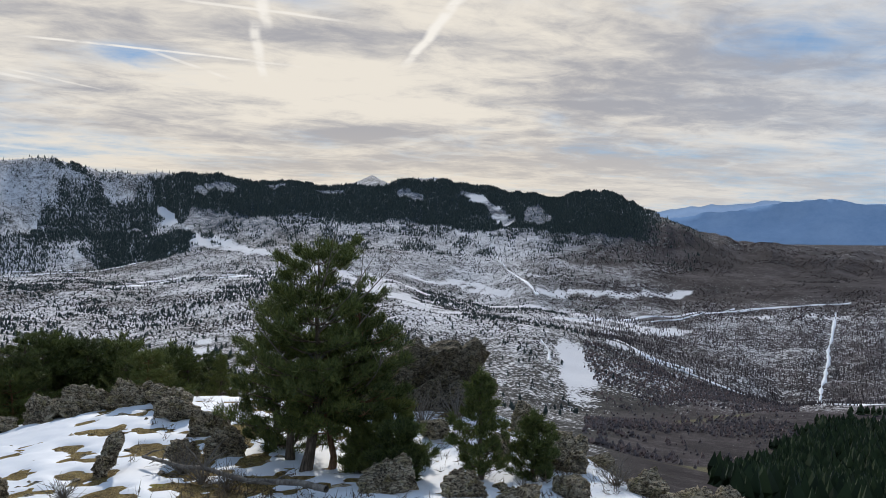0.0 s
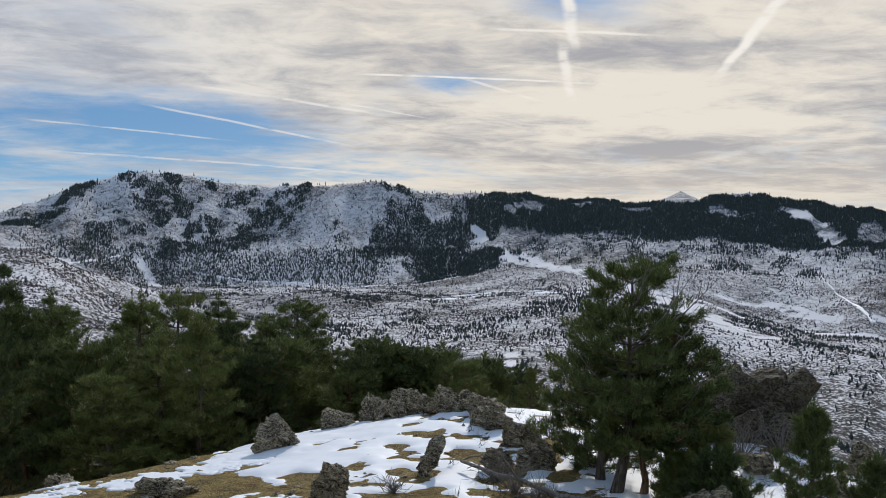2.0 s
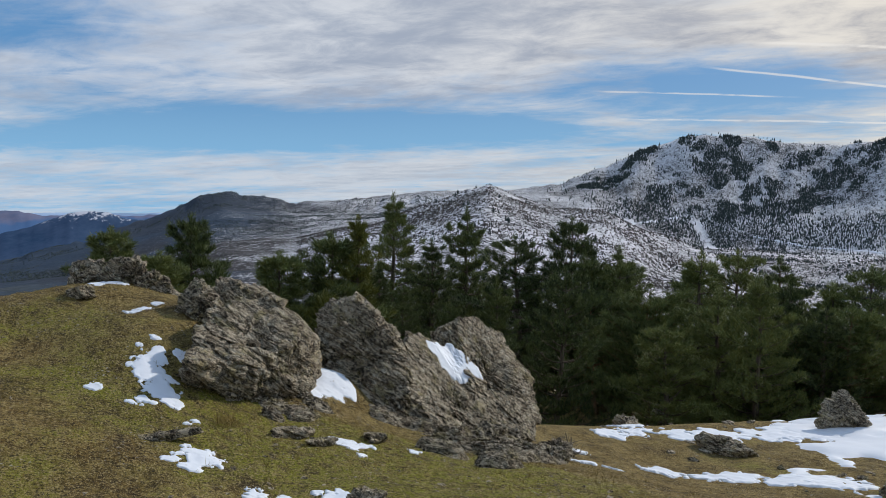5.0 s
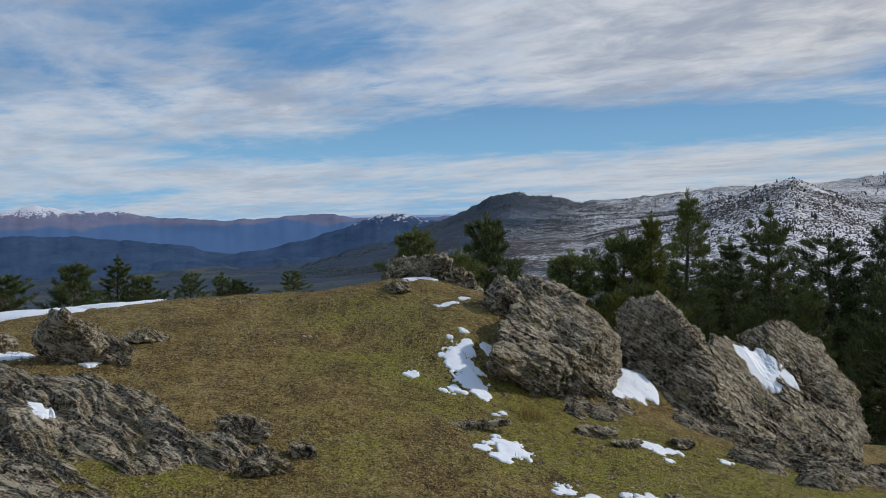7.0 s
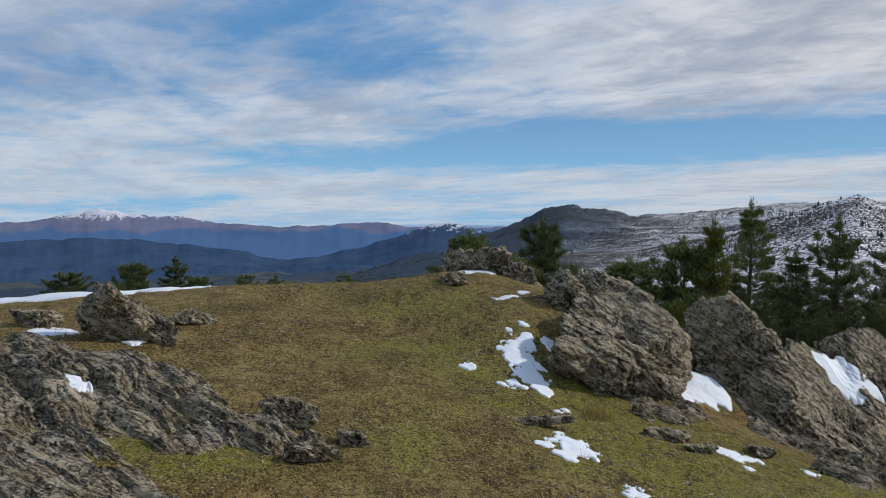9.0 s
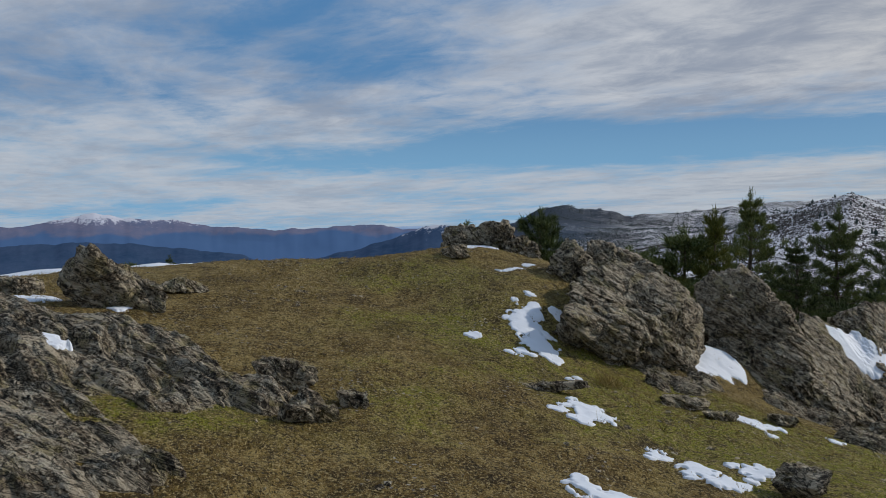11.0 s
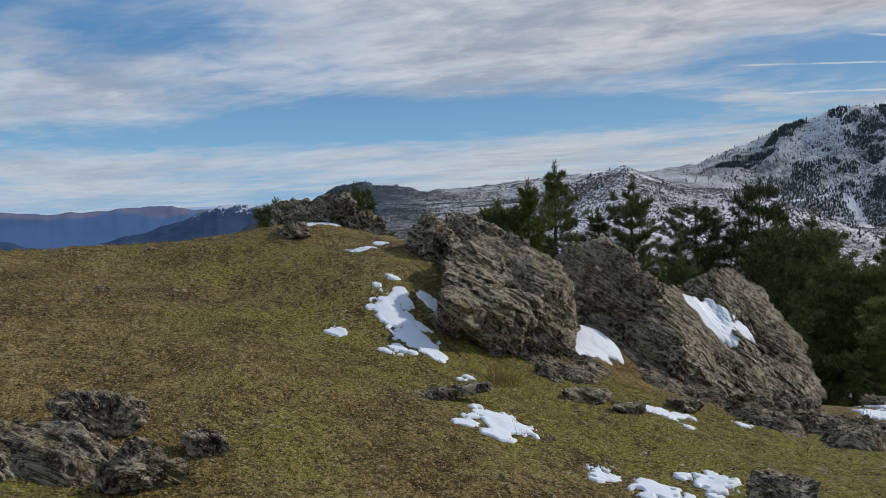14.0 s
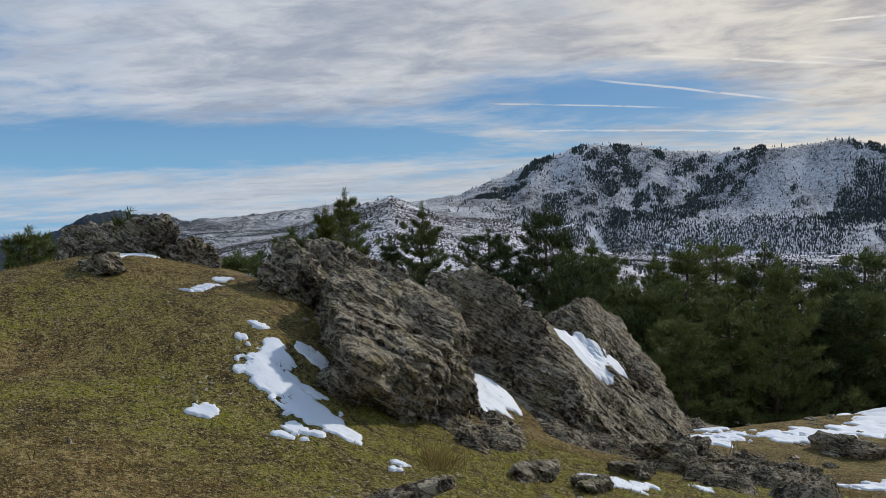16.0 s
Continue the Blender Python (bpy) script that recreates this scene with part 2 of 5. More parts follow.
def rock_material(name="lichen_rock", tone=1.38, across=(0.10, 0.54, 0.83)):
    m, M = material(name)
    p = where(M)
    # thin beds tilted through the stone
    bed = M.vec("DOT_PRODUCT", p, across)
    along = M.add("ShaderNodeCombineXYZ", {}, i0=M.math("MULTIPLY", bed, 11.0), i1=M.vec("DOT_PRODUCT", p, (2.2, 0.0, -0.26)), i2=M.vec("DOT_PRODUCT", p, (-0.1, 1.85, -1.2))).outputs[0]
    lay = M.noise(along, 1.0, 7.0, 0.70, 1.4)
    big, mid, fine, grit = M.noise(p, 1.3, 4.0), M.noise(p, 4.5, 6.0, 0.70), M.noise(p, 15.0, 5.0, 0.70), M.noise(p, 42.0, 4.0, 0.7)
    v = M.math("ADD", M.math("MULTIPLY", mid, 0.22), M.math("ADD", M.math("MULTIPLY", lay, 0.30), M.math("ADD", M.math("MULTIPLY", fine, 0.28), M.math("MULTIPLY", grit, 0.20))))
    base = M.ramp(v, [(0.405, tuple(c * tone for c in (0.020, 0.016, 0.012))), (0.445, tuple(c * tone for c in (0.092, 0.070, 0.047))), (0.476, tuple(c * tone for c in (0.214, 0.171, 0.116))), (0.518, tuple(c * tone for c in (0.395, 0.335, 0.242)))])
    # pale crusts of lichen with crisp rims, yellowish growth, black spots
    warp = M.vec("ADD", p, M.vec("MULTIPLY", M.add("ShaderNodeTexNoise", {}, Vector=p, Scale=18.0, Detail=4.0).outputs[1], (0.09, 0.09, 0.09)))
    rim = M.add("ShaderNodeTexVoronoi", {}, Vector=warp, Scale=8.5)
    chance = M.add("ShaderNodeSeparateColor", {}, i0=rim.outputs[1]).outputs[0]
    crust = M.math("MULTIPLY", M.step(rim.outputs[0], 0.47, 0.41), M.step(M.math("ADD", M.math("MULTIPLY", chance, 0.45), M.math("MULTIPLY", M.noise(p, 2.6, 5.0, 0.7), 0.8)), 0.60, 0.64))
    col = M.mix(M.math("MULTIPLY", crust, 0.8), base, M.mix(M.step(grit, 0.40, 0.56), tuple(c * tone for c in (0.20, 0.178, 0.14)), tuple(c * tone for c in (0.48, 0.43, 0.325))))
    gold = M.step(M.math("ADD", M.math("MULTIPLY", M.noise(p, 3.1, 5.0, 0.7), 0.8), M.math("MULTIPLY", fine, 0.35)), 0.595, 0.66)
    col = M.mix(M.math("MULTIPLY", gold, 0.5), col, tuple(c * tone for c in (0.225, 0.188, 0.070)))
    # cracks drawn flat, their dark depth put into the colour as near-black lines
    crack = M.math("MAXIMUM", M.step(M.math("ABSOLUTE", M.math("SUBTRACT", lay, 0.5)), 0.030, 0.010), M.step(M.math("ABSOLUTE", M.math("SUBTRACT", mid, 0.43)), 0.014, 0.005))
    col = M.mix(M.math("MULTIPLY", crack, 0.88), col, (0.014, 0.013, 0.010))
    spots = M.math("MULTIPLY", M.step(M.add("ShaderNodeTexVoronoi", {}, Vector=warp, Scale=14.0).outputs[0], 0.42, 0.34), M.step(M.noise(p, 2.2, 6.0, 0.75), 0.50, 0.55))
    col = M.mix(M.math("MULTIPLY", spots, 0.82), col, (0.024, 0.020, 0.016))
    h = M.math("ADD", M.math("MULTIPLY", lay, 1.8), M.math("ADD", M.math("ADD", M.math("MULTIPLY", fine, 0.8), M.math("MULTIPLY", grit, 0.45)), M.math("MULTIPLY", mid, 0.5)))
    finish(M, col, 0.93, h, 0.06, 1.0, Specular_IOR_Level=0.15)
    return m


def snow_material():
    m, M = material("old_snow")
    p = where(M)
    a, b = M.noise(p, 1.5, 5.0), M.noise(p, 30.0, 4.0)
    col = M.mix(a, (0.70, 0.735, 0.79), (0.80, 0.82, 0.85))
    col = M.mix(M.step(M.noise(p, 14.0, 6.0, 0.75), 0.66, 0.74), col, (0.42, 0.38, 0.30))
    finish(M, col, 0.6, M.math("ADD", a, M.math("MULTIPLY", b, 0.3)), 0.02, 0.5, Specular_IOR_Level=0.3)
    return m


def bark_material(name, dark, light):
    m, M = material(name)
    p = where(M)
    f = M.noise(M.vec("MULTIPLY", p, (14, 14, 3)), 1.0, 5.0, 0.7)
    finish(M, M.ramp(f, [(0.35, dark), (0.65, light)]), 0.95, f, 0.03, 0.9, Specular_IOR_Level=0.1)
    return m


def needle_material(name, dark, light):
    m, M = material(name)
    isl = M.add("ShaderNodeNewGeometry").outputs["Random Per Island"]
    rnd = M.add("ShaderNodeObjectInfo").outputs["Random"]
    v = M.math("ADD", M.math("MULTIPLY", isl, 0.55), M.math("MULTIPLY", rnd, 0.45))
    finish(M, M.ramp(v, [(0.1, dark), (0.55, light), (0.95, (light[0] * 1.6, light[1] * 1.35, light[2] * 1.2))]), 0.6, Specular_IOR_Level=0.25, through=0.16)
    return m


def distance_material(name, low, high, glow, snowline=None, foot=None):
    """Far ranges, a backdrop: the haze of distance is put into colour and glow."""
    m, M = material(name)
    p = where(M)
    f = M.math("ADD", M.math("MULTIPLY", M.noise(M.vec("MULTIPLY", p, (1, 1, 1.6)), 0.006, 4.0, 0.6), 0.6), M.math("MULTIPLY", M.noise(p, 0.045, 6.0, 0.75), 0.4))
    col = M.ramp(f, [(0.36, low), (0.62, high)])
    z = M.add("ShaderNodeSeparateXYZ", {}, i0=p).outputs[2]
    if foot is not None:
        # wooded foothills under the open heights, blue haze put into their colour
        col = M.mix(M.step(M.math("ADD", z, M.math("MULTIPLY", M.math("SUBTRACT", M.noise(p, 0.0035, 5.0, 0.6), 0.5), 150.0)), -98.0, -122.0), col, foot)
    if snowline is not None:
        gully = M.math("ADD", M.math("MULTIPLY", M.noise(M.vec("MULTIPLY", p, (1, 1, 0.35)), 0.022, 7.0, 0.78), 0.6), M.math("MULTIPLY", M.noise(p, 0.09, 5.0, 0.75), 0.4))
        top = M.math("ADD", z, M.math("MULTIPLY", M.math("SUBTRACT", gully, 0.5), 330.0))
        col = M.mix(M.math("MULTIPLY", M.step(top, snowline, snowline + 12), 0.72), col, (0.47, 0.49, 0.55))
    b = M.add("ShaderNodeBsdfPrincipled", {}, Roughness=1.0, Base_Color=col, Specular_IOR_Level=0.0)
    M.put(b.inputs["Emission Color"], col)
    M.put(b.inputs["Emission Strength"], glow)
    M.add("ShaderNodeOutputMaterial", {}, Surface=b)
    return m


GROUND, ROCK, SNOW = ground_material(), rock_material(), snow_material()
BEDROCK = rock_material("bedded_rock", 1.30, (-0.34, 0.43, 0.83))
# the same rock in a darker tone: the backlit crag's shade put into colour
SHADEDROCK = rock_material("shaded_rock", 0.6)
BARK, REDBARK = bark_material("grey_bark", (0.05, 0.04, 0.03), (0.19, 0.15, 0.115)), bark_material("red_bark", (0.09, 0.05, 0.03), (0.32, 0.18, 0.105))
DEADWOOD = bark_material("dead_wood", (0.11, 0.095, 0.08), (0.30, 0.27, 0.235))
NEEDLES = needle_material("pine_needles", (0.024, 0.038, 0.014), (0.122, 0.152, 0.046))
NEEDLES_GOLD = needle_material("yellowish_needles", (0.06, 0.075, 0.013), (0.15, 0.155, 0.032))
# far_conifers: lighter and bluer than near needles, with distance haze in the colour
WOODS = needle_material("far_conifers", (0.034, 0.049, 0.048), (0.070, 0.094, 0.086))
BARE = needle_material("leafless_twigs", (0.075, 0.062, 0.062), (0.165, 0.140, 0.140))
DUSK = needle_material("dark_heath", (0.030, 0.025, 0.027), (0.070, 0.058, 0.060))
BUSH = needle_material("heath_bushes", (0.030, 0.029, 0.028), (0.075, 0.070, 0.064))
PLANTED = needle_material("plantation_needles", (0.013, 0.026, 0.012), (0.036, 0.060, 0.023))
HEATHER = needle_material("heather_twigs", (0.03, 0.024, 0.015), (0.085, 0.065, 0.04))
GRASS = needle_material("dry_grass", (0.09, 0.066, 0.018), (0.30, 0.23, 0.075))
# backdrop colours with the blue and pale of haze painted in
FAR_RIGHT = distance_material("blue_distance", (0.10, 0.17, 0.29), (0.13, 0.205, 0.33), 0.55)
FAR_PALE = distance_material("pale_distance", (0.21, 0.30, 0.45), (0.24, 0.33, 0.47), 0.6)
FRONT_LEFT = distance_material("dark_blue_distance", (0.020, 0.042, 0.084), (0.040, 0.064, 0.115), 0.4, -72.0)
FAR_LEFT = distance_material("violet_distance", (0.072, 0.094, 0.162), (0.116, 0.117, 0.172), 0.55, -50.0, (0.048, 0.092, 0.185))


# ---- terrain ----
def hash2(i, j, s):
    h = (i.astype(np.int64) * 374761393 + j.astype(np.int64) * 668265263 + s * 974711) & 0xFFFFFFFF
    h = ((h ^ (h >> 13)) * 1274126177) & 0xFFFFFFFF
    return ((h ^ (h >> 16)) & 0xFFFF) / 32767.5 - 1.0


def vnoise(x, y, s=0):
    """Smooth value noise in -1..1 on arrays."""
    x, y = np.asarray(x, float), np.asarray(y, float)
    i, j = np.floor(x), np.floor(y)
    u, v = x - i, y - j
    u, v = u * u * u * (u * (u * 6 - 15) + 10), v * v * v * (v * (v * 6 - 15) + 10)
    a, b = hash2(i, j, s), hash2(i + 1, j, s)
    c, d = hash2(i, j + 1, s), hash2(i + 1, j + 1, s)
    return (a * (1 - u) + b * u) * (1 - v) + (c * (1 - u) + d * u) * v


def fbm(x, y, octaves=4, s=0):
    out, amp = 0.0, 1.0
    for k in range(octaves):
        out = out + amp * vnoise(x * 2 ** k + 17.3 * k, y * 2 ** k - 9.1 * k, s + k)
        amp *= 0.5
    return out


def smooth(e0, e1, v):
    t = np.clip((np.asarray(v, float) - e0) / (e1 - e0), 0, 1)
    return t * t * (3 - 2 * t)


# the hill under the viewer: a gentle cubic with a few knolls (x, y, spread, height)
HILL = (-0.502, -0.269, -3.376, -0.632, -1.905, -3.66, 0.225, -0.262, 1.098, 2.144)
KNOLLS = [(-14.3, 1.9, 2.0, 1.321), (0, 0, 2.5, 0.161), (-3, 20, 6, 0.025), (-14, 12, 4, -1.126), (-9, 0, 3.5, -0.271), (-12, 5.0, 1.6, -0.126), (-10, 4, 3, -0.34), (-14, -3.5, 2.5, 0.318), (-5, -1, 2, -0.609), (-10, 28, 5, 1.645), (2, 26, 5, 1.748), (-13.15, 5.3, 0.5, 0.35), (-14.4, 0.9, 1.1, -0.18), (-14.4, -1.9, 1.0, 0.10), (-13.9, 2.8, 0.8, 0.30), (-11.2, 3.2, 0.7, -0.15),
          (-13.5, 1.0, 1.0, -0.02), (-9.5, 0.0, 0.7, 0.16), (-13.5, -1.0, 0.7, -0.24), (-11.0, 4.0, 1.0, 0.11), (-7.0, 2.5, 1.0, -0.16), (-16.0, 2.0, 0.7, 0.18), (-14.0, 2.2, 0.7, -0.33), (-12.5, 0.5, 0.7, -0.25), (-12.0, 2.0, 0.7, 0.08), (-11.5, -1.5, 1.0, 0.08)]
# ridges and hollows of the country round it: distance, then bearing (left of +y) and angle of sight
RIDGES = [
    (45, (-60, -20), (-20, -20), (-5, -18.5), (5, -16.5), (15, -14.5), (30, -15), (45, -15), (55, -13), (64, -10.5), (77, -7.6), (90, -7.2), (112, -7.5)),
    (130, (-60, -20), (-20, -19), (0, -17.5), (20, -15.5), (45, -13.5), (60, -11), (77, -8.5), (112, -8.5)),
    (330, (-60, -17), (-30, -16.5), (-20, -16.5), (-10, -15), (0, -13.6), (17, -11.6), (34, -10.6), (45, -9.6), (56, -7.5), (70, -6.3), (85, -6.6), (112, -6.8)),
    (600, (-60, -12), (-29, -11.9), (-23, -12.3), (-16, -13.1), (-10, -13.2), (0, -11.3), (10, -10), (17, -9.4), (26, -8.8), (34, -8), (40, -6.5), (45, -5.5), (48, -4.5), (52, -3.8), (56.5, -3), (62, -3.8), (70, -4.4), (78, -4.9), (85, -6.0), (112, -6.5)),
    (950, (-60, -11), (-29, -11), (-23, -12), (-20, -11), (-17, -10), (-12.6, -8.4), (-8.7, -7.7), (-2.7, -7), (3.4, -6.2), (6.6, -6.2), (10, -6.4), (17, -7), (26, -7), (34, -5.6), (36.4, -4.8), (40, -3.6), (45.3, -1.8), (48.6, -.45), (52, -.3), (54, .3), (56.4, 1.15), (59, .35), (61.4, -.5), (63.7, -1.5), (67.5, -2.3), (70, -2.9), (75, -3.1), (78.4, -3.8), (85, -5.6), (95, -6.1), (112, -6.2)),
    (1200, (-60, -9), (-29, -8.8), (-23, -9), (-17, -8.7), (-12, -8), (-8, -7.5), (-3, -6.7), (3.4, -5.4), (10, -4.8), (17, -5), (26, -5.2), (34, -5.8), (40, -4.6), (45, -3.3), (50, -2.2), (56, -1.2), (60, -1.6), (66, -2.8), (75, -3.3), (80, -4.8), (88, -5.4), (95, -5.7), (112, -5.9)),
    (1550, (-60, -5), (-29, -5.1), (-23, -5.4), (-16, -6.1), (-8.7, -6.2), (-3.5, -5.7), (3.4, -3.9), (9, -3.2), (17, -3.6), (26, -4), (34, -4.2), (42, -3.9), (48, -2.6), (56, -1.5), (62, -1.5), (70, -2.3), (76, -2.2), (81, -3.8), (85, -4.6), (92, -5.2), (112, -5.5)),
    (2050, (-60, -2.8), (-29, -3.6), (-20, -3.2), (-14, -2.5), (-8, -2.2), (0, -1.8), (11, -1.4), (17, -1.8), (23, -3.1), (34, -3.2), (42, -3.2), (48, -1.5), (53, -.6), (60, -.3), (66, -1), (70, -1), (75, -.5), (80, -2.2), (85, -3.6), (90, -4.8), (112, -5.2)),
    (2350, (-60, -2), (-29, -2.4), (-20, -1.9), (-15.5, 0), (-8, -.1), (0, .1), (11, .2), (17, .4), (23, -.5), (34, 0), (42, .7), (48, .5), (53, .4), (60, .3), (66, 0), (70.6, -.12), (72.5, .26), (74.7, .45), (76.6, .02), (78.4, -.9), (81, -1.7), (85, -3.1), (90, -4.5), (112, -5)),
    (2700, (-60, -1.6), (-29, -1.72), (-23.4, -1.47), (-20, -1), (-16.3, .05), (-14.4, .95), (-12.5, 1.93), (-10.8, 2.26), (-8, 1.88), (-4.7, 2.25), (-1.8, 2.86), (2, 3.2), (4, 2.9), (7.9, 2.59), (13.2, 2.9), (15.4, 3.33), (17, 3.3), (20.9, 3.42), (24, 3.7), (25.9, 4.42), (28.6, 4), (29.9, 3.86), (33.8, 3.87), (37.8, 4.1), (39.4, 4.38), (42, 4.56), (45.8, 3.52), (49, 2.3), (51.3, 1.34), (53.7, 1), (57, .75), (63, .22), (67, -.3), (72, -1.2), (78, -1.9), (82, -2.9), (90, -4.5), (112, -4.8)),
    (3300, (-60, -1.4), (-29, -1.5), (-20, -1.5), (-14, -1), (-8, 0), (2.5, 1.6), (4, 2.9), (5, 3.45), (6, 2.95), (7.8, 2.3), (9, 1.5), (20, 1), (40, 1.5), (56, -.5), (70, -1.5), (78, -2.8), (82, -4.2), (90, -4.5), (112, -4.6)),
    (4950, (-60, -1.3), (60, -1.3), (76, -2.6), (90, -3.0), (112, -3.2)),
]
RIDGE_R = np.array([k[0] for k in RIDGES], float)


def bearing(x, y):
    return np.degrees(np.arctan2(-x, y))


def terrain(x, y):
    """The ground's height at x, y (arrays)."""
    x, y = np.atleast_1d(np.asarray(x, float)), np.atleast_1d(np.asarray(y, float))
    r, az = np.hypot(x, y), bearing(x, y)
    u, v = np.clip(x, -45, 20) / 20, np.clip(y, -14, 36) / 20
    near = sum(c * t for c, t in zip(HILL, (1, u, v, u * u, u * v, v * v, u ** 3, u * u * v, u * v * v, v ** 3)))
    for kx, ky, spread, height in KNOLLS:
        near = near + height * np.exp(-((x - kx) ** 2 + (y - ky) ** 2) / (2 * spread ** 2))
    near = near + 0.05 * fbm(x / 1.7, y / 1.7, 4, 3) + 0.02 * fbm(x / 0.35, y / 0.35, 3, 5) * smooth(25, 15, r)
    # bearings behind the viewer repeat the last ridges, mirrored
    back = np.where(az > 112, 112 - (az - 112) * 0.2, np.where(az < -60, -60, az))
    bend = 1 + (0.07 - 0.055 * smooth(1650, 2000, r)) * fbm(az / 9, az * 0 + 0.5, 3, 11) * smooth(200, 900, r)
    rr = np.clip(r * bend, RIDGE_R[0], RIDGE_R[-1])
    zk = np.stack([1.6 + k[0] * np.tan(np.radians(np.interp(back, [p[0] for p in k[1:]], [p[1] for p in k[1:]]))) for k in RIDGES])
    i = np.clip(np.searchsorted(RIDGE_R, rr, "right") - 1, 0, len(RIDGES) - 2)
    n = np.arange(len(rr))
    f = (rr - RIDGE_R[i]) / (RIDGE_R[i + 1] - RIDGE_R[i])
    z = zk[i, n] * (1 - f) + zk[i + 1, n] * f
    z = 1.6 + (z - 1.6) / np.where(r > 45, bend, 1)
    face = smooth(2000, 2300, r) * smooth(2900, 2700, r)
    z = z + face * (5 * fbm(az / 1.6, r / 700, 3, 37) - 8 * np.abs(fbm(az / 0.8 + r / 900, r / 420, 3, 39)) + 3)
    rough = smooth(300, 1500, r) * (1 - 0.8 * smooth(3000, 4200, r))
    z = z + rough * (6 * fbm(x / 330, y / 330, 3, 21) + 1.8 * (0.5 - np.abs(fbm(x / 90, y / 90, 4, 27))))
    z = z + smooth(60, 300, r) * 1.2 * fbm(x / 40, y / 40, 3, 31)
    start = np.interp(az, (-14, -4, 10, 33, 42, 55, 66, 80), (19, 25, 31, 31, 24, 19, 21, 28))
    w = smooth(0, 15, r - start)
    return near * (1 - w) + z * w


def ground_z(x, y):
    return float(terrain(x, y)[0])


# ---- helpers for meshes ----
def part(name, bm, mat, parent=None, label=""):
    """Link a bmesh as one mesh object, under a thing if one is given."""
    me = bpy.data.meshes.new(name)
    bm.to_mesh(me)
    bm.free()
    return mesh_object(name, me, mat, parent, label)


def mesh_object(name, me, mat, parent=None, label=""):
    me.materials.append(mat)
    ob = new(name, me)
    if parent is not None:
        ob.parent = parent
    return tagged(ob, label)


def from_arrays(name, verts, faces, mat, parent=None, label="", shade=False):
    """One mesh from arrays; all faces have the same number of corners."""
    verts, faces = np.asarray(verts, np.float32), np.asarray(faces, np.int32)
    me = bpy.data.meshes.new(name)
    me.vertices.add(len(verts))
    me.vertices.foreach_set("co", verts.ravel())
    k = faces.shape[1]
    me.loops.add(faces.size)
    me.loops.foreach_set("vertex_index", faces.ravel())
    me.polygons.add(len(faces))
    me.polygons.foreach_set("loop_start", np.arange(0, faces.size, k, dtype=np.int32))
    me.polygons.foreach_set("use_smooth", np.full(len(faces), shade))
    me.update(calc_edges=True)
    return mesh_object(name, me, mat, parent, label)


def grid_faces(nu, nv, wrap=False):
    """Quads of a grid with nu rows of nv points."""
    i, j = np.meshgrid(np.arange(nu - 1), np.arange(nv if wrap else nv - 1), indexing="ij")
    a, b = (i * nv + j).ravel(), (i * nv + (j + 1) % nv).ravel()
    return np.stack([a, b, b + nv, a + nv], 1)


def thing(name, x, y, z, label, category, group="", rz=0.0, kind=""):
    ob = tagged(new(name), label, category, group, kind)
    ob.matrix_world = pose(x, y, z, 0, 0, rz)
    return ob


# ---- the ground: one sheet to the horizon ----
def stretch_mask(x, y, lines):
    """1 inside the strips given by (half width, (x, y), (x, y), ...)."""
    out = np.zeros_like(x)
    ragged = 0.45 * fbm(x / 38, y / 38, 3, 87)
    for half, *pts in lines:
        for (ax, ay), (bx, by) in zip(pts, pts[1:]):
            dx, dy = bx - ax, by - ay
            t = np.clip(((x - ax) * dx + (y - ay) * dy) / (dx * dx + dy * dy), 0, 1)
            d = np.hypot(x - ax - t * dx, y - ay - t * dy)
            out = np.maximum(out, 1 - smooth(half * 0.7, half * 1.2, d + half * ragged))
    return out


# ski runs, tracks and clearings that hold snow: half width and plan
PISTES = [
    (38, (-252, 1698), (-158, 1600), (-69, 1215), (0, 1107)), (11, (-113, 1723), (19, 1741), (131, 1613)),
    (9, (-175, 1730), (-24, 1450), (119, 1462), (228, 1499), (317, 1339), (389, 1327)), (13, (138, 867), (120, 724), (108, 608)),
    (18, (209, 1595), (430, 1669)), 
    (18, (-622, 2040), (-438, 1867), (-275, 1748)), (13, (-823, 2328), (-736, 2212), (-637, 2089)), (15, (-631, 2069), (-544, 2016), (-358, 1797)), 
    (31, (102, 2614), (192, 2363)), (7, (198, 917), (237, 920), (282, 918)), 
]
PISTES += [
    (8, (-222, 747), (-186, 615)),
    (26, (-1599, 1352), (-1508, 1408)), (7, (-730, 495), (-715, 520)),
    (10, (330, 1490), (479, 1474), (630, 1416), (760, 1350)),
    (11, (-1471, 1621), (-1300, 1500)), (16, (272, 1640), (348, 1644), (437, 1675), (513, 1691)), (14, (250, 1200), (325, 1296), (393, 1336)), (9, (0, 1781), (68, 1743), (130, 1615)), (12, (0, 1491), (104, 1474), (234, 1497), (273, 1312)), (19, (206, 1354), (267, 1279), (393, 1342)),
]


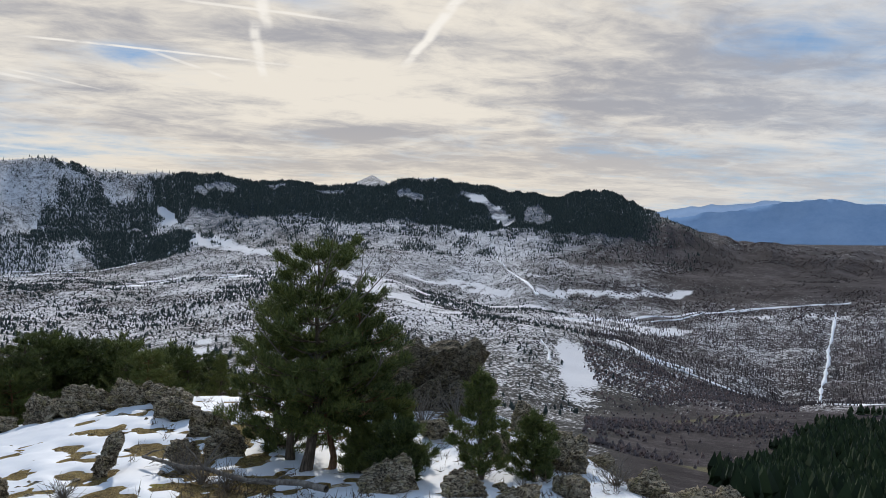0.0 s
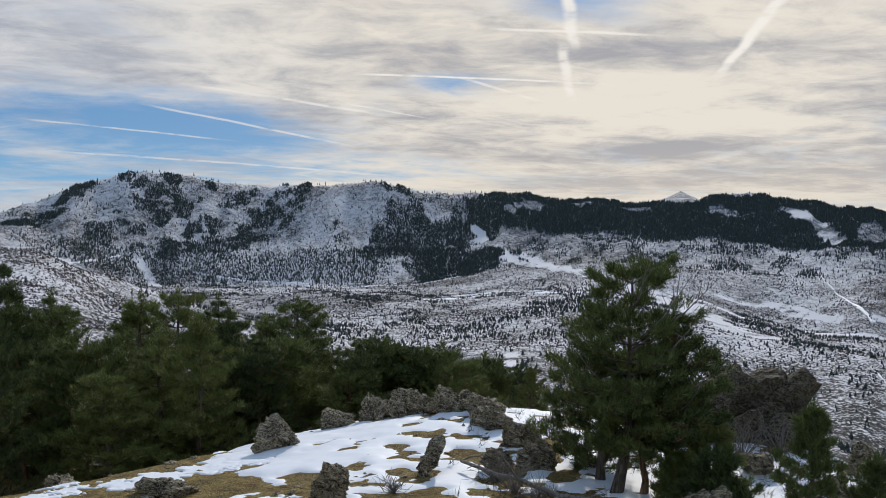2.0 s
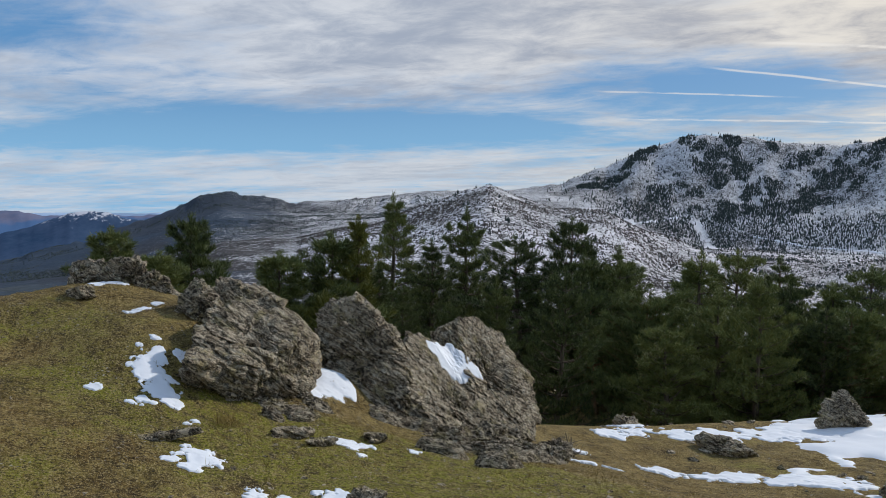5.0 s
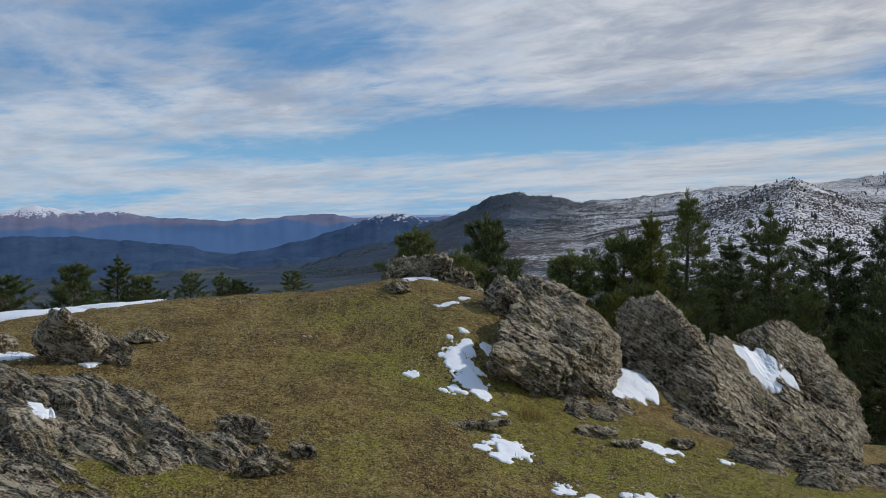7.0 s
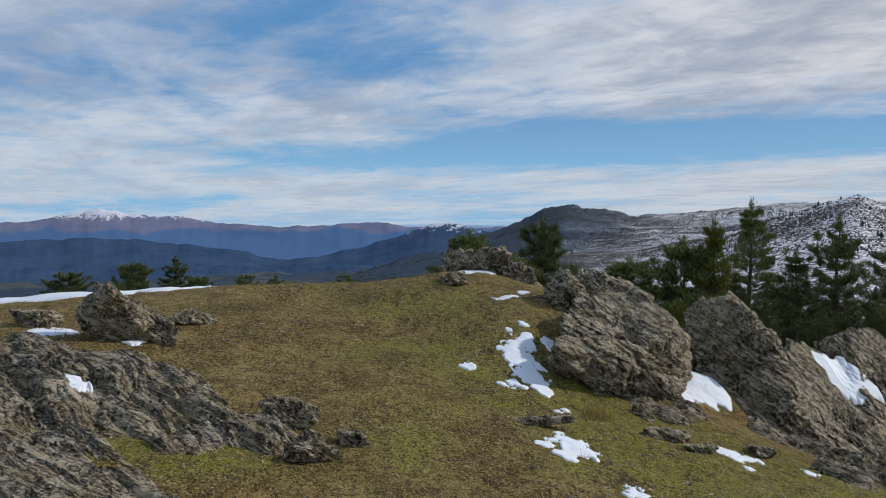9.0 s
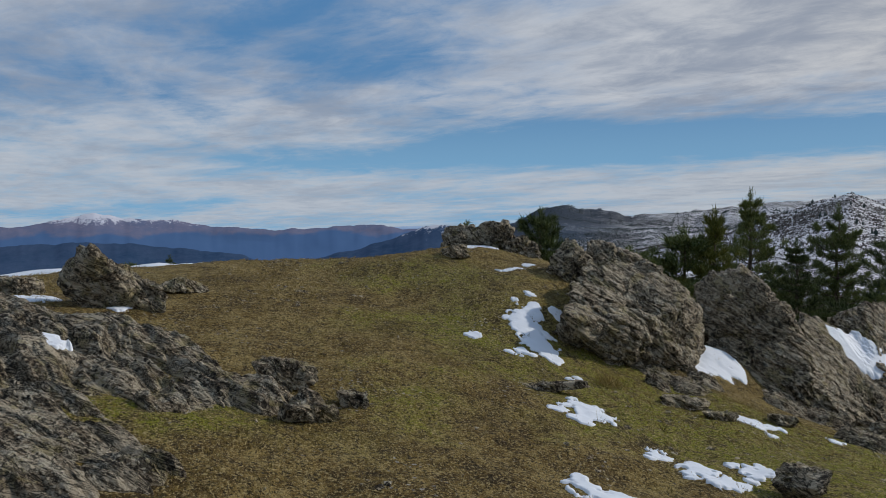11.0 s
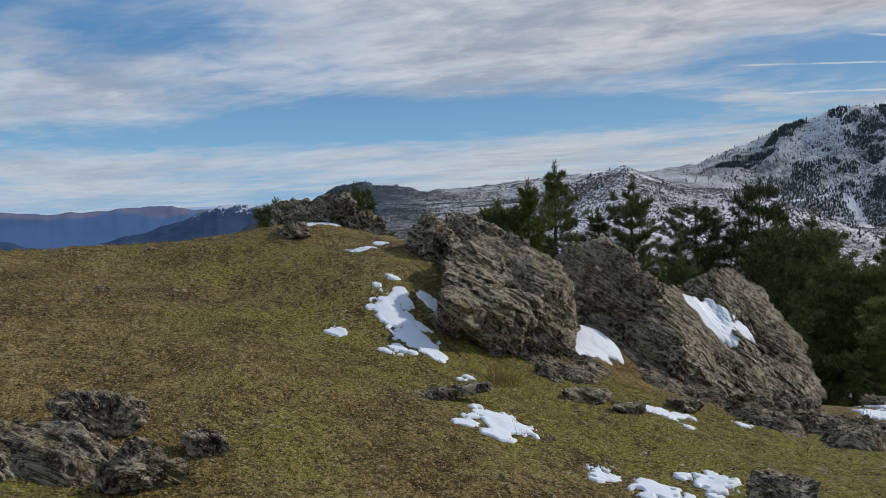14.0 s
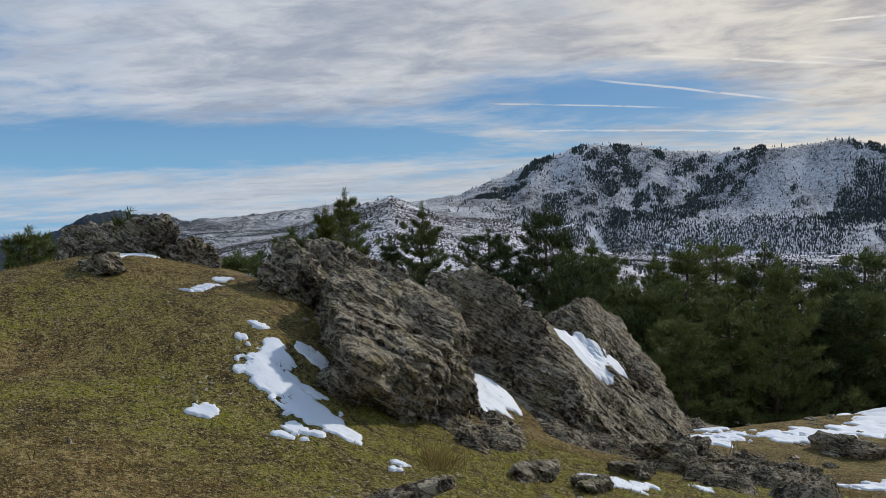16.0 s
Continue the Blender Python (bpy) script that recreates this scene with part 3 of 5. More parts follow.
def covers(x, y):
    """Shares of snow, leafless woods, dark wood, meadow, moss and hilltop turf at x, y."""
    r, az = np.hypot(x, y), bearing(x, y)
    s = (r - 2050) / 650
    n1, n2 = fbm(x / 260, y / 260, 4, 41), fbm(x / 70, y / 70, 3, 47)
    right = smooth(-3, -10, az)
    left = smooth(66, 80, az)
    snow = 0.49 + 0.06 * n1 + 0.06 * n2 + 0.03 * smooth(0.0, 0.2, s) * smooth(15, 20, az) * smooth(60, 50, az) - 0.12 * smooth(-7, -14, az) * smooth(1000, 900, r)
    floor = smooth(-10, -14, az) * smooth(700, 560, r)
    wood = smooth(-9, -16, az) * smooth(900, 1000, r) * smooth(1700, 1500, r)
    plain = smooth(-4, -12, az) * smooth(1500, 1750, r) * smooth(2500, 2250, r)
    snow = snow - 0.22 * floor - 0.10 * wood - 0.17 * plain - smooth(-13, -18, az) * smooth(1500, 1900, r) * 0.20 - 0.1 * smooth(500, 330, r)
    snow = snow - 0.11 * smooth(66, 73, az) * smooth(1300, 1800, r) - left * 0.22 - smooth(80, 90, az) * 0.36
    snow = np.maximum(snow, (0.86 + 0.5 * n2) * stretch_mask(x, y, PISTES))
    snow = snow + 0.05 * smooth(42, 46, az) * smooth(70, 64, az) * smooth(500, 600, r) * smooth(1300, 1150, r)
    snow = snow + 0.02 * smooth(-10, -6, az) * smooth(47, 44, az) * smooth(750, 850, r) 
    brown = floor + wood + plain + left * 0.6 + smooth(-14, -20, az)
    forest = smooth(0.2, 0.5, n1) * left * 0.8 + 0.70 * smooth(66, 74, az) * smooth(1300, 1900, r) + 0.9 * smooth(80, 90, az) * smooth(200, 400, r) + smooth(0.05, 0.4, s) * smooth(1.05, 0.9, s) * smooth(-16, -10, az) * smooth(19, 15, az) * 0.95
    snow = snow - 0.08 * smooth(0.40, 0.50, s) * smooth(1.05, 0.95, s) * smooth(-16, -10, az) * smooth(19, 15, az)
    meadow = smooth(0.25, 0.5, n2) * floor * 0.8 + 0.35 * smooth(0.3, 0.5, n1 + 0.4 * n2) * smooth(82, 92, az) * smooth(400, 800, r)
    near = smooth(75, 45, r)
    moss = fbm(x / 2.2, y / 2.2, 3, 51) * 0.35 + 1.05 * np.exp(-((x + 9.7) ** 2 / 4 + (y - 4.6) ** 2 / 3)) + 0.45 * np.exp(-((x + 8.2) ** 2 / 5 + (y - 2.6) ** 2 / 4)) + 0.95 * np.exp(-((x + 10.6) ** 2 / 0.5 + (y - 3.2) ** 2 / 0.8)) + 0.8 * np.exp(-((x + 7.8) ** 2 / 0.8 + (y + 1.9) ** 2 / 1.5)) + 0.3 * np.exp(-((x + 13.6) ** 2 / 2 + (y - 0.2) ** 2 / 2))
    return {"snow": np.clip(snow, 0, 1.3), "brown": np.clip(brown, 0, 1), "forest": np.clip(forest, 0, 1), "meadow": np.clip(meadow, 0, 1), "near": near, "moss": np.clip(moss, 0, 1)}


fine_az = np.arange(-42, 126, 0.28)
wide_az = np.arange(126, 318, 3.0)
AZ = np.radians(np.concatenate([fine_az, wide_az]))
RR = np.concatenate([[0.0005], np.exp(np.linspace(math.log(0.6), math.log(4950), 580))])
gr, ga = np.meshgrid(RR, AZ, indexing="ij")
gx, gy = (0.35 - np.sin(ga) * gr).ravel(), (np.cos(ga) * gr - 0.45).ravel()
gz = terrain(gx, gy)
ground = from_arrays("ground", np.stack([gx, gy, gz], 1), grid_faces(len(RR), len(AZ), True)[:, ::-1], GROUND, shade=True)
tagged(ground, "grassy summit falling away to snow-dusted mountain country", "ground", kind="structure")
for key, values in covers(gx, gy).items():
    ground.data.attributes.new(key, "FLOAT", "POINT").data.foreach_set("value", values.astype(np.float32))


# ---- snowed-over tracks and firebreaks ----
def track(name, half, pts, label, lift=1.2):
    """A ribbon of snow laid over the country along plan points."""
    xy = []
    for (ax, ay), (bx, by) in zip(pts, pts[1:]):
        n = max(2, int(math.hypot(bx - ax, by - ay) / 10))
        xy += [(ax + (bx - ax) * i / n, ay + (by - ay) * i / n) for i in range(n)]
    xy = np.array(xy + [pts[-1]], float)
    d = np.gradient(xy, axis=0)
    d /= np.maximum(np.linalg.norm(d, axis=1), 1e-6)[:, None]
    side = np.stack([-d[:, 1], d[:, 0]], 1)
    wob = 1.3 * fbm(np.arange(len(xy)) / 6.0, np.arange(len(xy)) * 0.0, 3, 5)
    w = half * (1 + 0.75 * fbm(np.arange(len(xy)) / 2.0, np.arange(len(xy)) * 0.0 + 3, 3, 9))
    rows = []
    for k in (-1, -0.4, 0.4, 1):
        p = xy + side * (wob + w * k)[:, None]
        rows.append(np.stack([p[:, 0], p[:, 1], terrain(p[:, 0], p[:, 1]) + (lift if abs(k) < 1 else lift - 1.5)], 1))
    ob = from_arrays(name, np.concatenate(rows), grid_faces(4, len(xy)), SNOW, shade=True)
    return tagged(ob, label, "track", kind="structure")


track("road_1", 4, [(-943, 1709), (-783, 1812), (-700, 1930), (-643, 2016)], "snow-covered forest road at the mountain's foot")
track("road_2", 4, [(-1330, 1660), (-1163, 1742), (-1000, 1750), (-798, 1774)], "snow-covered forest road under the wooded face")
track("road_3", 5, [(354, 2336), (480, 2420), (639, 2487)], "snowy road across the wooded shoulder")
track("firebreak_1", 2.2, [(693, 1417), (551, 1147), (427, 907)], "narrow snowy firebreak through bare woods")
track("firebreak_2", 1.8, [(125, 2073), (150, 1830), (183, 1569)], "straight snowy ride down the slope")
track("road_4", 1.2, [(101, 837), (104, 790), (97, 743)], "snowy footpath down the spur")
track("road_5", 4, [(-1502, 1403), (-1500, 1500), (-1504, 1591)], "snowy track along the saddle")
track("road_6", 3, [(206, 1354), (380, 1440), (553, 1521)], "snowy track along the edge of the valley wood")
track("road_7", 4, [(-560, 1480), (-480, 1560), (-368, 1509), (-250, 1560)], "snow-covered road through the scattered trees")
track("road_8", 2.5, [(228, 900), (262, 905), (330, 850), (380, 760), (402, 690)], "snowy path along the crest of the spur")
track("road_9", 5, [(244, 1340), (360, 1466), (478, 1508), (581, 1500), (673, 1490), (767, 1508)], "snow along the bare crest of the spur")
track("road_10", 3, [(158, 1757), (185, 1567)], "straight snowy ride between fields")
track("road_11", 4, [(-569, 1342), (-505, 1453), (-419, 1468), (-327, 1556)], "snow-covered road winding below the mountain")
track("road_12", 4, [(-985, 1787), (-849, 1839)], "snow-covered road at the mountain's foot")
track("road_13", 3, [(205, 983), (228, 908), (296, 942)], "snowy path on the flank of the spur")


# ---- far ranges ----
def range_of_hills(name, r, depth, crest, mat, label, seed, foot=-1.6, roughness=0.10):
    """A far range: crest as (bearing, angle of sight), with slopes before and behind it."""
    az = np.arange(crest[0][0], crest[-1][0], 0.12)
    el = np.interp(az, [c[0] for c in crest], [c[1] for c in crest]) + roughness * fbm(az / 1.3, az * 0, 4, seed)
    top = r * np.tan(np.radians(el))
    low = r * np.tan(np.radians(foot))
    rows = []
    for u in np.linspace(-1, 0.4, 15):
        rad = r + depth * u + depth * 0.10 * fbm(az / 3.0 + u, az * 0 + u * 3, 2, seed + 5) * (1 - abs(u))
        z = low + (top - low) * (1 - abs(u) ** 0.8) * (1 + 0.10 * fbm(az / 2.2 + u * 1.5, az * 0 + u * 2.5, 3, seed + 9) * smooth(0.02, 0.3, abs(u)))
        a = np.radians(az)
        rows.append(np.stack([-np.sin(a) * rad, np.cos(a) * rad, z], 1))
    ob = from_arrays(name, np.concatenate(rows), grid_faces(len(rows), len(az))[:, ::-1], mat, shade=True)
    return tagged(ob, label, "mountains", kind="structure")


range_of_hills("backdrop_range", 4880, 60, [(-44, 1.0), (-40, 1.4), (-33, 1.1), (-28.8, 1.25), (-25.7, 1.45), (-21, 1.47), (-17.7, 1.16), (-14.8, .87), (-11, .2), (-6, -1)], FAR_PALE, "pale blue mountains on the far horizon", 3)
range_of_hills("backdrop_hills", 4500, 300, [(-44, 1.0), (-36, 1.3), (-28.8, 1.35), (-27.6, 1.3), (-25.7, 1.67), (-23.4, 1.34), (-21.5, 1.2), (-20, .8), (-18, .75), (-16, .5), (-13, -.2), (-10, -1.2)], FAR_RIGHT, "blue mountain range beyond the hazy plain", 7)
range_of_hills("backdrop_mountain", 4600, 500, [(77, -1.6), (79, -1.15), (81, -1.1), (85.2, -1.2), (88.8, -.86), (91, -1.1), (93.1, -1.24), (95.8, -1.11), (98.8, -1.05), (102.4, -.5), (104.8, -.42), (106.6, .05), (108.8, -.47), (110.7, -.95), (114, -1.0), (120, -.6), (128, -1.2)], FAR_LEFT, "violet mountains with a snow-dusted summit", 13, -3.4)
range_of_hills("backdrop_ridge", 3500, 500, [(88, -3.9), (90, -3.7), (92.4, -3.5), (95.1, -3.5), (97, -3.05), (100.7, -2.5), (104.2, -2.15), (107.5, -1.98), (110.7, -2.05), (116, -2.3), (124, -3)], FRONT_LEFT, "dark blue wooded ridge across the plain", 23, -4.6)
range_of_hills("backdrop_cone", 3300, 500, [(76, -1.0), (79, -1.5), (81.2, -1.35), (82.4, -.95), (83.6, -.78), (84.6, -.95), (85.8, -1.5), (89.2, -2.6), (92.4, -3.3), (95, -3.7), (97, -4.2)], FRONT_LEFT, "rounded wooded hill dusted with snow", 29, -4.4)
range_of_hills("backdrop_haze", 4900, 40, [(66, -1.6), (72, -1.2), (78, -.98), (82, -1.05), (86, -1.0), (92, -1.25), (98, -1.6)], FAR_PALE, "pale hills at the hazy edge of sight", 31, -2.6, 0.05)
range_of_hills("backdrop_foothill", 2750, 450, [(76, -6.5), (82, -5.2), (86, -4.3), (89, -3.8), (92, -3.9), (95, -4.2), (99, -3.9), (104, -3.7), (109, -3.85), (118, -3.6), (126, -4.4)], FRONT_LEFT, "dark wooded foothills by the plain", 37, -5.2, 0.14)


# ---- rocks ----
from mathutils.bvhtree import BVHTree

BED = np.array((0.10, 0.54, 0.83))  # across the stone's thin beds


def vnoise3(x, y, z, s=0):
    k = np.floor(z)
    w = z - k
    w = w * w * (3 - 2 * w)
    off = k * 57.31
    return vnoise(x + off, y - off * 0.7, s) * (1 - w) + vnoise(x + off + 57.31, y - (off + 57.31) * 0.7, s) * w


def fbm3(p, octaves, s):
    out, amp = 0.0, 1.0
    for k in range(octaves):
        f = 2.0 ** k
        out = out + amp * vnoise3(p[:, 0] * f, p[:, 1] * f, p[:, 2] * f, s + k)
        amp *= 0.5
    return out


BALLS = {}


def ball(detail):
    if detail not in BALLS:
        bm = bmesh.new()
        bmesh.ops.create_icosphere(bm, subdivisions=detail, radius=1.0)
        bm.verts.ensure_lookup_table()
        BALLS[detail] = (np.array([v.co for v in bm.verts]), np.array([[v.index for v in q.verts] for q in bm.faces]))
        bm.free()
    return BALLS[detail]


def hewn(planes, detail, seed, soft=14, beds=0.05, rough=0.08, scale=1.0, pits=0.3):
    """A stone bounded by planes (normal, distance), softened, stepped along its beds and weathered."""
    d, f = ball(detail)
    total = np.zeros(len(d))
    for n, dist in planes:
        n = np.array(n, float) / np.linalg.norm(n)
        total = total + np.maximum(d @ n / dist, 0) ** soft
    p = d * (np.maximum(total, 1e-9) ** (-1.0 / soft))[:, None]
    bed = BED / np.linalg.norm(BED)
    q = p / scale + seed * 3.17
    t = p @ bed / (0.11 * scale) + 0.9 * fbm3(q * 1.1, 2, seed)
    step = (t % 1.0)
    step = np.where(step < 0.8, step / 0.8, (1 - step) / 0.2)
    flat = np.stack([q @ np.array((0.99, 0.0, -0.12)), q @ np.array((-0.05, 0.84, -0.54)), q @ bed * 7.0], 1)
    k = beds * scale * (step - 0.5) * (0.6 + 0.8 * fbm3(q * 0.8, 2, seed + 2))
    k = k + rough * scale * (0.42 * fbm3(q * 1.3, 3, seed + 5) + 0.42 * fbm3(flat * 1.6, 4, seed + 9) + 0.22 * fbm3(q * 9.0, 3, seed + 13) + 0.14 * np.abs(fbm3(flat * np.array((5.0, 5.0, 2.6)) + 3.1, 3, seed + 14)))
    small = np.round(3.0 * fbm3(flat * np.array((2.3, 2.3, 0.8)) + 1.7, 2, seed + 19)) / 3.0
    plates = np.round(2.6 * fbm3(flat * np.array((0.9, 0.9, 0.32)) + 4.4, 2, seed + 17)) / 2.6
    ridge = np.abs(fbm3(q * 2.1 + 7.7, 3, seed + 23))
    k = k + rough * scale * (0.60 * plates + 0.55 * small - 1.1 * np.maximum(0.22 - ridge, 0) * 3)
    hole = fbm3(q * np.array((3.4, 3.4, 4.6)) + 2.2, 3, seed + 31)
    k = k - pits * rough * scale * smooth(0.22, 0.62, hole)
    return p + d * k[:, None], f


def random_planes(size, seed, count=8):
    rnd = np.random.RandomState(seed)
    h = np.array(size) / 2
    planes = [((1, 0, 0), h[0]), ((-1, 0, 0), h[0]), ((0, 1, 0), h[1]), ((0, -1, 0), h[1]), ((0, 0, 1), h[2]), ((0, 0, -1), h[2])]
    for _ in range(count):
        n = rnd.normal(size=3)
        n /= np.linalg.norm(n)
        planes.append((n, np.linalg.norm(n * h) * rnd.uniform(0.62, 0.97)))
    return planes


def stone(name, verts, faces, at, label, rz=0.0, group="rocks of the summit", mat=None):
    ob = from_arrays(name, verts, faces, mat or ROCK, shade=False)
    ob.matrix_world = pose(*at, 0, 0, rz)
    return tagged(ob, label, "rock", group)


def rock(name, x, y, size, seed, label, sink=0.25, rz=0.0, detail=4, tilt=(0, 0, 0), group="rocks of the summit", mat=None, grain=None, **more):
    """A loose stone of that size, part of it sunk into the ground."""
    more.setdefault("soft", 34)
    more.setdefault("rough", 0.17)
    v, f = hewn(random_planes(size, seed), detail, seed, scale=grain or float(np.mean(size)) * 0.6, **more)
    v = v @ np.array(Euler([radians(a) for a in tilt]).to_matrix()).T
    low, high = v[:, 2].min(), v[:, 2].max()
    return stone(name, v, f, (x, y, ground_z(x, y) - low - sink * (high - low)), label, rz, group, mat)


def outcrop(name, centre, faces, seed, label, detail=6, **more):
    """A standing rock bounded by faces: (normal, distance from the centre)."""
    v, f = hewn(faces, detail, seed, **more)
    return stone(name, v, f, centre, label)


BOULDER = outcrop("boulder", (-12.3, 3.5, -1.0),
                  [((-0.37, -0.88, 0.30), 0.88), ((-0.30, -0.55, 0.78), 1.06), ((-0.08, 0.02, 1.0), 0.99), ((0.35, 0.235, 0.907), 0.58), ((0.10, 0.44, 0.89), 0.86), ((0.30, 0.66, 0.69), 0.80), ((0.42, 0.88, 0.20), 0.86),
                   ((0.50, 0.80, -0.15), 0.86), ((0.924, 0.238, -0.30), 0.90), ((0.75, 0.65, 0.10), 0.66), ((0.35, -0.60, -0.72), 1.02), ((-0.87, 0.5, 0.0), 1.4), ((0, 0, -1), 1.3)],
                  5, "large grey lichen-covered boulder on the turf", detail=7, soft=26, beds=0.045, rough=0.11, scale=1.0, pits=0.6)
outcrop("slab", (-13.6, 3.75, -0.75),
        [((0.15, 0.30, 0.94), 0.72), ((0.70, -0.33, 0.64), 0.62), ((0.40, 0.88, 0.2), 0.72), ((-0.40, -0.88, 0.2), 0.62), ((-0.91, 0.42, 0.0), 0.75), ((0, 0, -1), 1.2)],
        8, "dark layered slab behind the large boulder", soft=34, beds=0.06, rough=0.13, scale=0.9, pits=0.5)
SLABS = [outcrop("slab", (-13.6, 5.9, -1.2),
                 [((-0.42, -0.88, -0.15), 0.70), ((-0.34, -0.43, 0.84), 1.0), ((-0.22, -0.20, 0.95), 1.08), ((0.32, 0.68, 0.65), 0.62), ((0.45, 0.72, 0.52), 0.56), ((0.36, 0.60, 0.71), 0.58),
                  ((0.696, -0.467, 0.545), 0.38), ((-0.87, 0.5, 0.0), 0.8), ((1.0, 0.0, 0.0), 1.5), ((0, 0, -1), 1.9)],
                 14, "upright slab of layered grey rock beside the boulder", detail=7, soft=60, beds=0.05, rough=0.14, scale=1.0, pits=0.6),
         outcrop("slab", (-14.2, 9.0, -2.2),
                 [((-0.40, -0.30, 0.86), 1.52), ((-0.20, -0.06, 0.98), 1.38), ((0.33, 0.55, 0.76), 0.76), ((0.42, 0.58, 0.69), 0.68), ((0.50, 0.58, 0.64), 0.67), ((0.56, 0.78, 0.25), 0.95), ((0.63, 0.65, 0.42), 0.78),
                  ((0.694, 0.359, 0.624), 0.30), ((-0.45, -0.78, 0.45), 1.52), ((0.5, -0.55, 0.65), 0.92), ((-0.87, 0.5, 0.0), 0.95), ((0, 0, -1), 2.4)],
                 22, "tilted slab of layered grey rock above the pines", detail=7, soft=60, beds=0.05, rough=0.14, scale=1.0, pits=0.6),
         outcrop("slab", (-13.2, 7.6, -2.5),
                 [((0.557, 0.452, 0.697), 0.30), ((-0.42, -0.73, 0.40), 1.42), ((0.78, -0.45, 0.45), 1.40), ((0.48, 0.84, 0.28), 1.65), ((-0.87, 0.5, 0), 1.5), ((0.86, -0.26, 0.43), 1.35), ((0, 0, -1), 1.7)],
                 27, "mossy shelf of layered rock between two slabs", detail=7, soft=34, beds=0.07, rough=0.13, scale=0.9, pits=0.5)]
rock("stone", -13.35, 2.92, (0.50, 0.48, 0.85), 9, "dark upright stone on the crest behind the boulder", 0.25, 40, detail=5)
for x, y, s, seed, rz in ((-11.6, 6.5, (0.5, 1.3, 0.40), 31, 55), (-11.1, 6.9, (0.5, 1.5, 0.34), 32, 60), (-11.9, 7.5, (0.6, 1.6, 0.5), 37, 50), (-10.7, 7.4, (0.4, 1.2, 0.3), 38, 62), (-12.5, 8.4, (0.5, 1.5, 0.5), 30, 52), (-10.9, 6.2, (0.35, 0.9, 0.24), 39, 58),
                          (-10.3, 4.6, (0.3, 0.8, 0.2), 34, 65), (-10.0, 3.7, (0.25, 0.9, 0.16), 36, 50), (-12.2, 9.3, (0.6, 1.3, 0.5), 29, 55), (-10.9, 8.2, (0.5, 1.2, 0.4), 28, 50)):
    rock("toe_rock", x, y, s, seed, "mossy ledge of layered rock at the boulder's foot", 0.5, rz, detail=5, beds=0.10, tilt=(-14, 0, 0))
# stones on the crest
for x, y, s, seed in ((-15.9, 1.65, (0.7, 0.6, 0.55), 41), (-15.7, 2.28, (0.9, 0.8, 0.75), 42), (-15.4, 2.62, (0.6, 0.5, 0.6), 43), (-15.75, 2.85, (0.8, 0.6, 0.45), 44), (-14.5, 3.4, (1.0, 0.7, 0.5), 45), (-14.3, 1.3, (0.6, 0.4, 0.22), 46)):
    rock("crest_rock", x, y, s, seed, "weathered dark rock on the grassy crest", 0.3, seed * 31, detail=5, rough=0.16)
# loose stones round the layered outcrop by the path
for x, y, s, seed, rz, tilt, word in ((-10.6, -3.05, (0.55, 0.8, 0.8), 51, 35, -24, "pointed lichen-spotted stone leaning in the turf"), (-10.7, -2.62, (0.36, 0.46, 0.34), 52, 10, -6, "squat dark stone in the short turf"), (-8.65, -0.98, (0.34, 0.52, 0.30), 53, 25, -14, "dark blocky stone at the end of the rock beds"),
                                      (-8.42, -0.38, (0.26, 0.28, 0.13), 54, 0, -8, "small pale stone lying on the turf"), (-11.6, -2.4, (0.30, 0.62, 0.16), 55, 20, -6, "flat pale stone lying on the turf"), (-7.98, -0.70, (0.22, 0.55, 0.14), 56, 30, -8, "low grey stone at the edge of the rock beds"),
                                      (-11.1, -4.1, (0.4, 0.6, 0.2), 57, 10, -4, "flat pale stone lying on the turf"), (-7.42, 3.12, (0.42, 0.5, 0.28), 58, 40, -8, "dark lichen-spotted stone among the snow patches"), (-9.6, 1.6, (0.16, 1.15, 0.09), 59, 4, 3, "narrow ledge of grey stone showing through the turf"),
                                      (-10.25, 3.35, (0.20, 0.9, 0.15), 60, 14, -6, "narrow ledge of grey stone showing through the turf")):
    rock("stone", x, y, s, seed, word, 0.22, rz, detail=5, tilt=(tilt, 0, 0), rough=0.13, grain=min(0.3, float(np.mean(s)) * 0.6))


